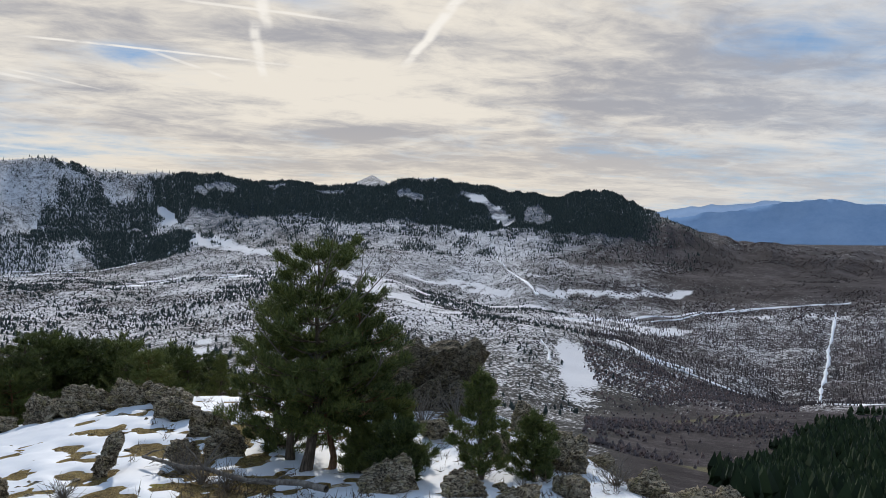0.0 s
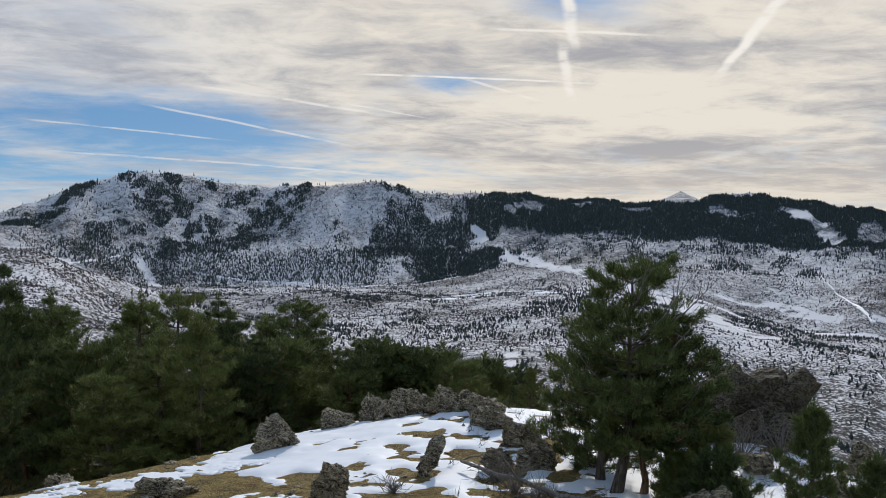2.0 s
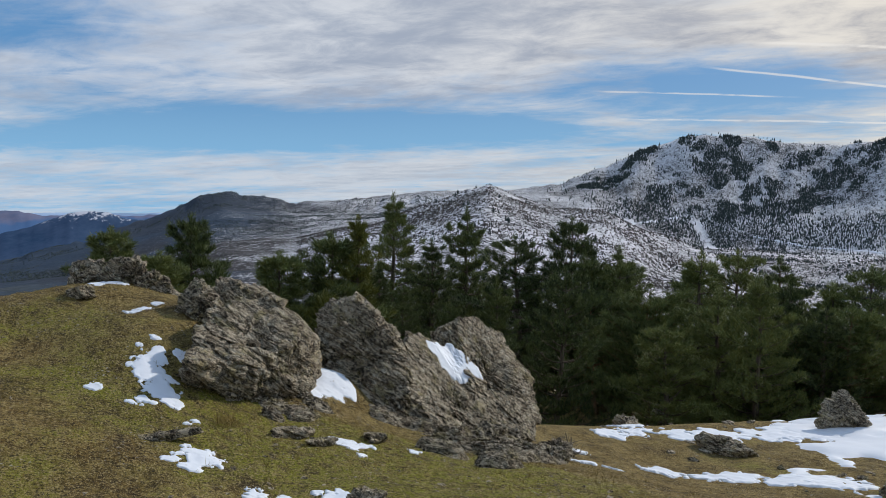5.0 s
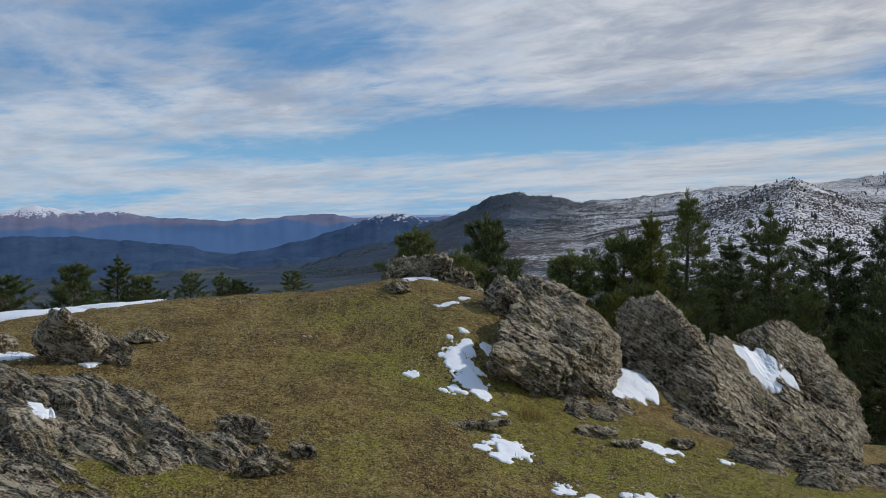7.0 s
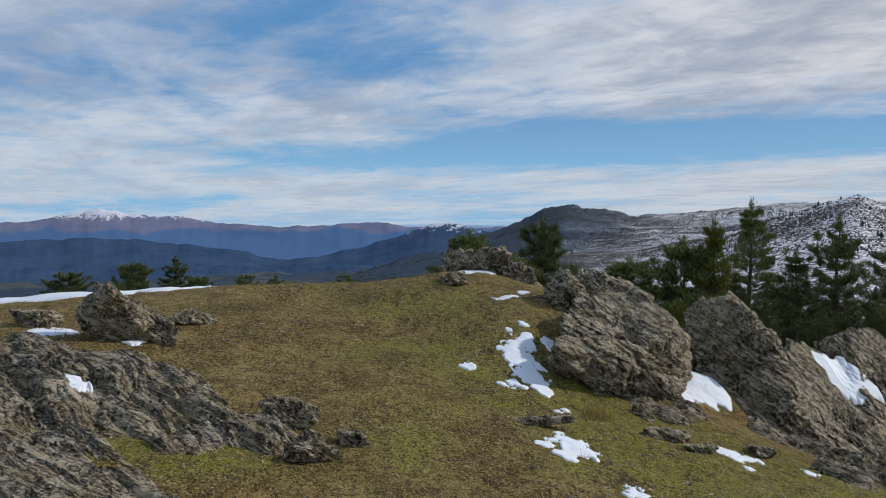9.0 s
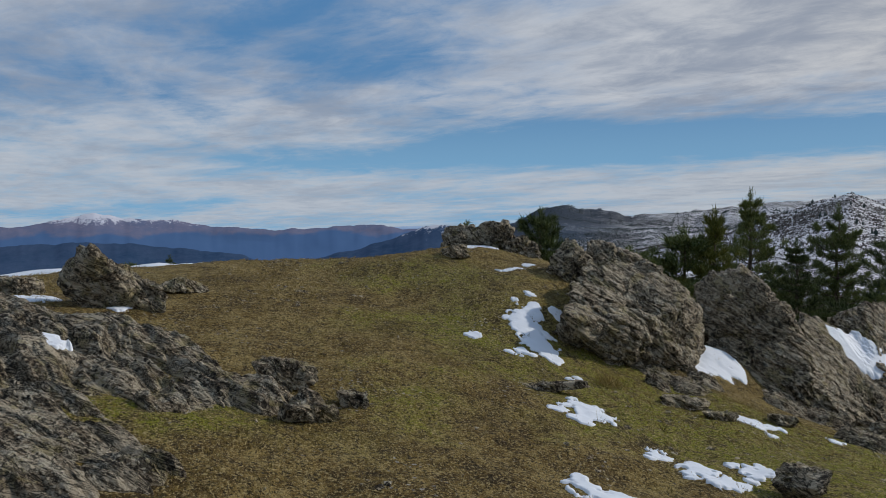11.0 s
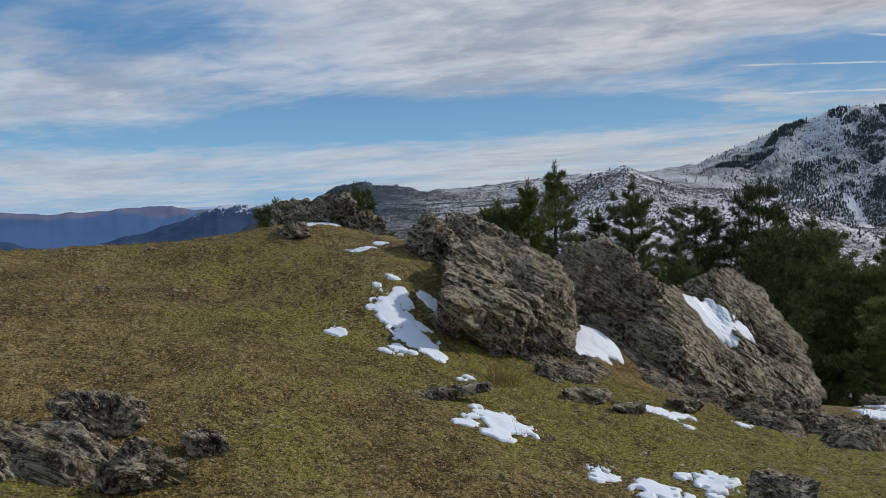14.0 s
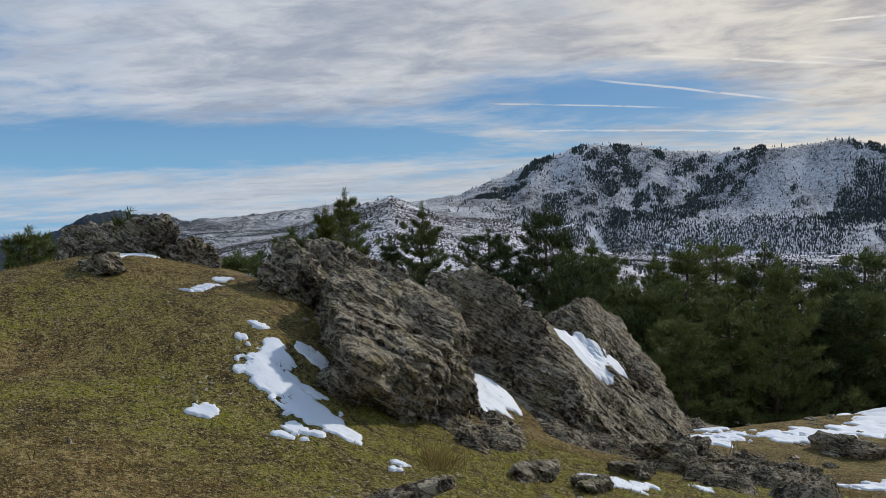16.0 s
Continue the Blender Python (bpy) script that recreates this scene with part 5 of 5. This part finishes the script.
    for j in range(snags):
        h = 0.45 + 0.4 * j / max(snags, 1)
        a0, ang = spine[int(h * (k - 1))], rnd.uniform(0, 6.28)
        d = Vector((math.cos(ang), math.sin(ang), 0.5)) * spread * height * rnd.uniform(0.8, 1.15)
        mid = a0 + d * 0.5 + Vector((0, 0, 0.12 * height * rnd.uniform(0.2, 0.8)))
        tip = mid + d * 0.4 + Vector((0, 0, 0.10 * height))
        bare_twigs = [tube([a0, a0.lerp(mid, 0.5) + Vector((0, 0, 0.05)), mid, tip], [0.035, 0.028, 0.018, 0.005], 5)]
        for _ in range(5):
            b0 = mid.lerp(tip, rnd.uniform(0, 0.8))
            bare_twigs.append(tube([b0, b0 + Vector(rnd.normal(size=3)) * 0.22 + Vector((0, 0, 0.25))], [0.012, 0.003], 4))
        v, f = joined(bare_twigs)
        from_arrays("dead_limb", v, f, DEADWOOD, th, "bare grey dead limb", shade=True)
    v, f = joined(limbs)
    tagged(from_arrays("branchwork", v, f, bark or BARK, th, shade=True), kind="stuff")
    v, f = tufts(np.array(pts), np.array(ways), rnd, tuft * 0.95, tuft * 0.12, 13)
    from_arrays("crown", v, f, needles or NEEDLES, th)
    return th


def copied(ob, tall, x, y, height, rz, wide=1.0):
    """Another pine like ob, which is `tall` metres high."""
    k = height / tall
    return copy_thing(ob, pose(x, y, ground_z(x, y) - 0.1, 0, 0, rz) @ Matrix.Diagonal((k * wide, k * wide, k, 1)))


# pointed young pines behind the rocks and along the slope
POINTED = [(pine("pine", -46.7, 23.2, 9.8, 101, spread=0.36, bare=0.04, form=0.72), 9.8), (pine("pine", -36.8, 29.5, 10.3, 102, spread=0.40, bare=0.05, form=0.65), 10.3),
           (pine("pine", -46.9, 29.0, 10.8, 103, spread=0.33, bare=0.05, form=0.75), 10.8), (pine("pine", -38.3, 8.5, 5.0, 104, spread=0.46, bare=0.02, form=0.5), 5.0)]
ROUND = [(pine("scots_pine", -28.7, 28.0, 7.3, 161, spread=0.46, bare=0.34, form=0.42, bark=REDBARK, label="broad old pine with a red-brown trunk", lean=0.08, levels=15), 7.3),
         (pine("scots_pine", -32.7, 28.2, 6.4, 162, spread=0.50, bare=0.28, form=0.45, bark=REDBARK, label="broad pine at the edge of the wood", lean=0.07, levels=14), 6.4)]
for i, (x, y, h) in enumerate([(-35.7, 6.5, 3.4), (-36.3, 12.1, 4.3), (-37.2, 15.2, 5.7), (-43.8, 24.5, 7.4), (-36.9, 26.1, 8.3), (-37.1, 33.6, 9.7), (-30.4, 33.3, 9.1), (-32.4, 38.2, 10.2), (-29.0, 38.3, 9.6), (-25.2, 37.3, 7.8), (-24.2, 39.2, 9.0),
                               (-20.6, 38.9, 6.5), (-18.2, 37.8, 6.0), (-15.8, 39.0, 5.6), (-14.2, 41.7, 5.2), (-40.1, 5.3, 4.3)]):
    ob, tall = POINTED[i % 3 if h > 6 else 3]
    copied(ob, tall, x, y, h, i * 77, random.uniform(1.1, 1.5))
pine("pine", -35.9, 15.9, 6.9, 160, spread=0.28, bare=0.03, form=0.7, needles=NEEDLES_GOLD, label="yellowish-green young pine on the slope")
pine("pine", -33.2, 13.2, 3.2, 165, spread=0.45, bare=0.02, form=0.55, needles=NEEDLES_GOLD, label="yellowish-green bushy pine on the slope")
# the wood behind and between them
rng = random.Random(8)
for i in range(40):
    az, r = 16 + 50 * (i + rng.random()) / 40, rng.uniform(34, 60)
    x, y = -math.sin(radians(az)) * r, math.cos(radians(az)) * r
    if az > 57 and r < 40:
        continue
    top = float(np.interp(az, [14, 22, 27, 34, 41, 47, 55, 60, 66], [-8.2, -6.6, -5.4, -4.6, -4.2, -3.6, -2.6, -3.2, -4.5])) - rng.uniform(0.2, 5.0)
    h = 1.6 + r * math.tan(radians(top)) - ground_z(x, y)
    if h > 2.0:
        ob, tall = ROUND[i % 2] if r < 42 and i % 2 else POINTED[i % 3]
        copied(ob, tall, x, y, h, rng.uniform(0, 360), rng.uniform(0.85, 1.3))
for i in range(12):
    az, r = 14.5 + 14 * (i + rng.random()) / 12, rng.uniform(36, 45)
    x, y = -math.sin(radians(az)) * r, math.cos(radians(az)) * r
    top = float(np.interp(az, [14, 18, 22, 27], [-8.6, -8.0, -7.2, -6.6])) - rng.uniform(0.0, 1.2)
    ob, tall = POINTED[i % 3]
    copied(ob, tall, x, y, max(2.5, 1.6 + r * math.tan(radians(top)) - ground_z(x, y)), rng.uniform(0, 360), rng.uniform(0.9, 1.3))
# pines on the slope beyond the crest
for i, (x, y, h) in enumerate([(-91.5, -30.6, 6.5), (-97.1, -25.8, 7.6), (-102.2, -22.0, 8.9), (-96.7, -17.9, 5.8), (-99.5, -13.3, 6.3), (-102.9, -9.8, 6.5), (-99.0, -7.4, 5.0), (-95.4, -1.1, 5.8)]):
    ob, tall = ROUND[i % 2] if i in (0, 1, 3, 6) else POINTED[i % 3]
    copied(ob, tall, x, y, h, i * 50, 1.15 if i in (0, 1, 3, 6) else 1.35)
# the pines on the snowy ledge
pine("scots_pine", -3.4, 19.8, 5.7, 170, spread=0.38, bare=0.22, form=0.40, label="tall shaggy pine on the snowy ledge", snags=6, lean=0.06, density=2.4, levels=12, tuft=0.2)
pine("scots_pine", -2.3, 20.4, 4.5, 171, spread=0.38, bare=0.24, form=0.50, bark=REDBARK, label="leaning pine with bare red limbs on the ledge", snags=3, lean=0.10, density=2.4, levels=11, tuft=0.2)
pine("scots_pine", -2.8, 20.0, 3.4, 177, spread=0.40, bare=0.30, form=0.55, bark=REDBARK, label="low branching pine between two taller ones", lean=0.12, density=2.4, levels=9, tuft=0.2)
pine("pine", 0.9, 19.0, 2.7, 172, spread=0.36, bare=0.12, form=0.6, label="small pine among the ledge rocks", tuft=0.16, density=2.4)
pine("pine", -1.0, 18.6, 1.5, 173, spread=0.6, bare=0.02, form=0.5, label="low bushy pine on the ledge", tuft=0.16, density=2.4)
pine("scots_pine", -3.9, 20.9, 4.6, 175, spread=0.40, bare=0.12, form=0.5, label="shaggy pine beside the tall one on the ledge", lean=0.08, density=2.4, levels=11, tuft=0.2)
for x, y, h, seed in ((-2.0, 19.6, 1.2, 182), (-1.3, 20.2, 1.7, 184)):
    pine("pine", x, y, h, seed, spread=0.6, bare=0.02, form=0.5, label="low bushy pine on the ledge", tuft=0.16, density=2.4)
pine("pine", 2.2, 19.6, 1.6, 176, spread=0.5, bare=0.03, form=0.5, label="low bushy pine on the ledge", tuft=0.16, density=2.4)
pine("pine", -4.6, 22.0, 2.6, 174, spread=0.6, bare=0.02, form=0.5, label="low bushy pine on the ledge", tuft=0.16, density=2.4)


# ---- far woods: past counting ----
def woods(name, label, seed, count, where_to, density, height, wide=0.34, mat=None, low=False):
    rnd = np.random.RandomState(seed)
    az, r = where_to(rnd, count)
    x, y = -np.sin(np.radians(az)) * r, np.cos(np.radians(az)) * r
    keep = rnd.uniform(size=count) < density(x, y, az, r)
    x, y = x[keep], y[keep]
    z = terrain(x, y)
    n = len(x)
    h = height * rnd.uniform(0.5, 1.35, n)
    w = h * wide * rnd.uniform(0.7, 1.2, n)
    a = rnd.uniform(0, 6.28, n)
    vs = []
    for lvl, rad in ((-0.2, 1.0),) if low else ((0.02, 0.85), (0.45, 0.72)):
        for k in range(3):
            t = a + k * math.pi * 2 / 3 + lvl * 2
            q = w * 0.5 * rad * rnd.uniform(0.7, 1.3, n)
            vs.append(np.stack([x + np.cos(t) * q, y + np.sin(t) * q, z + h * lvl], 1))
    vs.append(np.stack([x, y, z + h], 1))
    v = np.stack(vs, 1).reshape(-1, 3)
    one = []
    for k in range(3):
        p, q = k, (k + 1) % 3
        one += [(p, q, 3)] if low else [(p, q, q + 3), (p, q + 3, p + 3), (3 + k, 3 + (k + 1) % 3, 6)]
    f = (np.arange(n)[:, None, None] * (4 if low else 7) + np.array(one)[None]).reshape(-1, 3)
    ob = from_arrays(name, v, f, mat or WOODS)
    return tagged(ob, label, "forest", kind="stuff")


# stands of trees on the mountain: bearing, height up the face (0 foot, 1 crest), half widths, share
STANDS = [(20.4, 0.15, 3.6, 0.20, 1.0), (22.4, 0.58, 3.0, 0.34, 0.92), (25.0, 0.42, 2.0, 0.16, 0.9), (18.8, 0.46, 1.0, 0.2, 0.85), (24.6, 0.9, 1.1, 0.12, 0.8), (25.8, 0.45, 1.6, 0.25, 0.55), (34.0, 0.82, 2.6, 0.20, 0.75), (31.4, 0.95, 0.9, 0.08, 0.8), (36.5, 0.55, 2.6, 0.25, 0.7), (40.0, 0.55, 2.4, 0.34, 0.8),
          (43.6, 0.45, 2.0, 0.22, 0.6), (42.6, 0.98, 0.5, 0.07, 1.0), (40.2, 0.97, 0.45, 0.06, 1.0), (41.8, 0.86, 0.7, 0.05, 0.9), (37.6, 0.97, 0.8, 0.05, 0.8), (33.2, 0.62, 1.2, 0.06, 0.7), (29.2, 0.55, 0.5, 0.07, 0.8), (27.4, 0.3, 2.5, 0.2, 0.3), (45.6, 0.92, 1.0, 0.05, 1.0), (46.6, 0.84, 1.0, 0.05, 1.0), (47.8, 0.70, 1.2, 0.06, 1.0), (49.2, 0.58, 1.3, 0.06, 1.0)]
GAPS = [(21.0, 0.42, 0.6, 0.03), (21.7, 0.84, 1.2, 0.11), (15.2, 0.88, 1.3, 0.06), (16.8, 0.80, 0.8, 0.07), (12.0, 0.93, 0.9, 0.03), (37.7, 0.76, 0.6, 0.06), (38.6, 0.62, 0.4, 0.08), (2.5, 0.80, 1.0, 0.06), (-6.5, 0.6, 0.9, 0.16), (-2.0, 0.86, 0.8, 0.05), (8.0, 0.9, 1.2, 0.03)]


def mountain_share(x, y, az, r):
    s = (r - 2050) / 650 + 0.05 * fbm(az / 1.5, r / 300, 3, 62)
    a = az + 0.5 * fbm(az / 0.9, r / 160, 3, 64)
    n = fbm(az * 0.9 + r / 260, r / 90, 3, 61) + 0.6 * fbm(x / 38, y / 38, 2, 67)
    clump = smooth(-0.15, 0.35, n)
    band = smooth(0.0, 0.07, s - np.interp(az, (-14, -4, 4, 14), (0.22, 0.34, 0.44, 0.50))) * smooth(1.04, 0.99, s) * smooth(-15.5, -12, az) * smooth(20.6, 19.4, a)
    d = 0.97 * band + 0.02 + 0.26 * smooth(24, 27, az) * smooth(50, 44, az) * smooth(0.38, 0.25, s) * smooth(-0.02, 0.03, s)
    for ca, cs, wa, ws, share in STANDS:
        inside = smooth(1.25, 0.75, np.hypot((a - ca) / wa, (s - cs) / ws))
        d = np.maximum(d, inside * share * (clump if share < 0.9 else np.clip(0.75 + clump, 0, 1)))
    d = np.maximum(d, 0.22 * clump * smooth(-14, -8, az) * smooth(18, 14, az) * smooth(-0.1, 0.05, s))
    for ca, cs, wa, ws in GAPS:
        d = d * (1 - 0.97 * smooth(1.15, 0.8, np.hypot((a - ca) / wa, (s - cs) / ws)))
    return np.clip(d, 0, 1) * smooth(53, 50, az) * (1 - stretch_mask(x, y, PISTES))


def valley_share(x, y, az, r):
    n = fbm(az / 3.0, r / 110, 3, 71) + 0.8 * fbm(x / 30, y / 30, 2, 77)
    rows = smooth(0.15, 0.7, n)
    d = (0.06 + 0.70 * rows * smooth(900, 1150, r) * smooth(1750, 1500, r) + 0.25 * rows) * smooth(-14, -6, az) * smooth(46, 40, az)
    d = np.maximum(d, (0.02 + 0.14 * smooth(0.5, 0.9, n)) * smooth(40, 46, az) * smooth(62, 56, az))
    return np.clip(d, 0, 1) * (1 - stretch_mask(x, y, PISTES))


def plantation_share(x, y, az, r):
    edge = -19.0 - 5.5 * smooth(230, 540, r) + 1.2 * fbm(x / 45, y / 45, 3, 85)
    return smooth(0.0, -0.8, az - edge) * smooth(590, 550, r + 50 * fbm(x / 60, y / 60, 3, 83)) * smooth(130, 160, r)


def ring(a0, a1, r0, r1):
    return lambda rnd, n: (rnd.uniform(a0, a1, n), np.sqrt(rnd.uniform(r0 * r0, r1 * r1, n)))


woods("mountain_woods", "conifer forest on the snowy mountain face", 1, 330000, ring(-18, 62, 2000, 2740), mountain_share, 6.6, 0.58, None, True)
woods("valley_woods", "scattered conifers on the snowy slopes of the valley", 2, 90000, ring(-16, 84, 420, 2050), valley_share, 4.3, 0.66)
woods("ridge_scrub", "low dark bushes dotted over the snowy near ridge", 11, 42000, ring(43, 70, 560, 1230), lambda x, y, az, r: np.clip(0.55 + 0.6 * fbm(x / 45, y / 45, 3, 103), 0.1, 1) * (1 - stretch_mask(x, y, PISTES)), 1.1, 1.7, BUSH, True)
woods("valley_scrub", "low dark bushes dotted over the snowy valley", 12, 60000, ring(-9, 47, 800, 2030), lambda x, y, az, r: np.clip(0.45 + 0.7 * fbm(x / 60, y / 60, 3, 107), 0.08, 1) * (1 - stretch_mask(x, y, PISTES)), 1.5, 1.9, BUSH, True)
woods("plantation", "dense dark green pine plantation in the valley", 3, 16000, ring(-50, -16, 130, 620), plantation_share, 6.0, 0.7, PLANTED)
woods("bare_woods", "leafless grey-brown woods on the valley slope", 5, 13000, ring(-31, -8, 820, 1500), lambda x, y, az, r: smooth(-8, -13, az) * np.clip(0.75 + 0.5 * fbm(x / 90, y / 90, 3, 95), 0.1, 1) * (1 - stretch_mask(x, y, [(9, (693, 1417), (551, 1147), (427, 907))])), 4.6, 0.26, BARE)
woods("bare_scrub", "dark heather and leafless scrub on the valley floor", 6, 9000, ring(-24, -10, 300, 900), lambda x, y, az, r: np.clip(0.45 + 0.8 * fbm(x / 60, y / 60, 3, 97), 0.03, 1) * (1 - stretch_mask(x, y, PISTES)), 2.4, 1.1, BARE)
woods("plain_woods", "thin leafless woods on the dark plain", 8, 26000, ring(-32, -6, 1500, 2650), lambda x, y, az, r: np.clip(0.35 + 0.9 * fbm(x / 130, y / 130, 4, 93), 0, 1) * smooth(-6, -12, az), 2.6, 1.2, DUSK)
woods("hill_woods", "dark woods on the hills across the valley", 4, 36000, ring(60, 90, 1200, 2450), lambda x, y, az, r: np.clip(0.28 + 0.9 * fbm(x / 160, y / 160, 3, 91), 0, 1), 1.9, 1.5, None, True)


# ---- turf, scrub and dead wood ----
def blades(name, label, points, ways, rnd, length, width, count, mat):
    v, f = tufts(points, ways, rnd, length, width, count)
    return tagged(from_arrays(name, v, f, mat), label, "grass", kind="stuff")


def on_ground(rnd, n, x0, x1, y0, y1, share):
    x, y = rnd.uniform(x0, x1, n), rnd.uniform(y0, y1, n)
    keep = rnd.uniform(size=n) < share(x, y)
    x, y = x[keep], y[keep]
    return np.stack([x, y, terrain(x, y) - 0.01], 1)


rnd = np.random.RandomState(77)
tuft_at = on_ground(rnd, 60000, -17, -2.5, -6, 9, lambda x, y: smooth(1.0, 2.5, np.hypot(x + 3, y + 0.5)) * np.clip(0.35 + 0.7 * fbm(x / 1.4, y / 1.4, 3, 99), 0.04, 1) * smooth(20, 8, np.hypot(x + 4, y)))
blades("turf", "short dry winter turf on the hilltop", tuft_at, np.tile((0.0, 0.0, 0.8), (len(tuft_at), 1)), rnd, 0.036, 0.005, 8, GRASS)
tall_at = on_ground(rnd, 2600, -18, -2.5, -6, 9, lambda x, y: np.clip(0.9 * fbm(x / 1.0, y / 1.0, 3, 123), 0, 1))
blades("tussock", "pale tussocks of dead grass", tall_at, np.tile((0.0, 0.0, 1.0), (len(tall_at), 1)), rnd, 0.075, 0.006, 12, GRASS)
clump_at = on_ground(rnd, 45, -10.5, -10.2, 2.35, 2.65, lambda x, y: 1 + 0 * x)
blades("tussock", "pale tuft of dead grass beside the boulder", clump_at, np.tile((0.0, 0.0, 1.0), (len(clump_at), 1)), rnd, 0.16, 0.006, 8, GRASS)
scrub_at = on_ground(rnd, 3600, -14, 12, 13, 36, lambda x, y: np.clip(0.3 + 0.9 * fbm(x / 2.2, y / 2.2, 3, 131), 0, 1) * smooth(22, 14, bearing(x, y)))
scrub_at[:, 2] += rnd.uniform(0, 0.22, len(scrub_at))
blades("scrub", "low brown scrub among snow and rocks", scrub_at, np.tile((0.0, 0.0, 0.7), (len(scrub_at), 1)), rnd, 0.24, 0.018, 12, HEATHER)


def gravel(name, label, n, x0, x1, y0, y1, share, size, seed):
    rnd = np.random.RandomState(seed)
    c = on_ground(rnd, n, x0, x1, y0, y1, share)
    base, f = ball(1)
    s = size * rnd.lognormal(0, 0.5, (len(c), 1, 1)) * rnd.uniform(0.5, 1.2, (len(c), 1, 3)) * np.array((1, 1, 0.6))
    v = base[None] * (1 + 0.25 * rnd.normal(size=(len(c), len(base), 1))) * s + c[:, None]
    ff = (np.arange(len(c))[:, None, None] * len(base) + f[None]).reshape(-1, 3)
    return tagged(from_arrays(name, v.reshape(-1, 3), ff, ROCK), label, "gravel", kind="stuff")


gravel("gravel", "scattered pebbles and stone chips in the turf", 16000, -17, -3, -5, 8, lambda x, y: np.clip(0.15 + 0.9 * fbm(x / 1.5, y / 1.5, 3, 140) + 0.5 * np.exp(-((x + 8.6) ** 2 / 3 + (y + 0.9) ** 2 / 2)), 0.04, 1), 0.017, 9)
gravel("ledge_gravel", "stone chips showing through the snow of the ledge", 1500, -20, 10, 14, 30, lambda x, y: np.clip(0.2 + 0.9 * fbm(x / 2, y / 2, 3, 141), 0.05, 1), 0.10, 10)


def dead_log(x0, y0, x1, y1):
    th = thing("fallen_trunk", x0, y0, ground_z(x0, y0), "fallen grey trunk with broken limbs on the snow", "log")
    rnd = np.random.RandomState(4)
    n = 9
    pts = []
    for i in range(n):
        t = i / (n - 1)
        x, y = x0 + (x1 - x0) * t, y0 + (y1 - y0) * t
        pts.append(Vector((x - x0, y - y0, ground_z(x, y) - ground_z(x0, y0) + 0.30 + 0.04 * rnd.normal())))
    v, f = tube(pts, [0.045 + 0.035 * i / n for i in range(n)], 8)
    from_arrays("log", v, f, DEADWOOD, th, shade=True)
    for i in range(9):
        q = pts[rnd.randint(0, n - 2)]
        d = Vector(rnd.normal(size=3))
        d.z = abs(d.z) * 0.6
        d = d.normalized() * rnd.uniform(0.4, 1.1)
        v, f = tube([q, q + d * 0.5 + Vector((0, 0, 0.05)), q + d], [0.03, 0.02, 0.008], 5)
        from_arrays("limb", v, f, DEADWOOD, th, shade=True)


dead_log(-7.6, 20.2, -2.4, 16.4)


def dead_bush(x, y, size, seed, label="bare grey bush in the snow"):
    rnd = np.random.RandomState(seed)
    th = thing("bare_bush", x, y, ground_z(x, y), label, "bush", "bare bushes")
    pieces = []
    for _ in range(46):
        d = Vector(rnd.normal(size=3))
        d.z = abs(d.z) + 0.5
        d = d.normalized() * size * rnd.uniform(0.5, 1.1)
        k = d.cross(Vector(rnd.normal(size=3))) * 0.25
        pieces.append(tube([Vector((0, 0, 0)), d * 0.5 + k * 0.5, d], [0.012, 0.008, 0.003], 3))
        pieces.append(tube([d * 0.5 + k * 0.5, d * 0.8 + k * 1.3], [0.007, 0.002], 3))
    v, f = joined(pieces)
    tagged(from_arrays("twig_mass", v, f, DEADWOOD, th), kind="stuff")


for i, (x, y, s) in enumerate(((-6.4, 19.6, 0.9), (-5.6, 18.6, 0.8), (-4.9, 18.0, 0.7), (-8.4, 17.6, 0.6), (0.4, 24.5, 1.6), (-0.6, 23.6, 1.3), (4.2, 19.4, 0.8), (3.2, 20.6, 0.9), (6.8, 22.8, 1.0), (-12.8, 10.0, 0.5))):
    dead_bush(x, y, s, 300 + i)
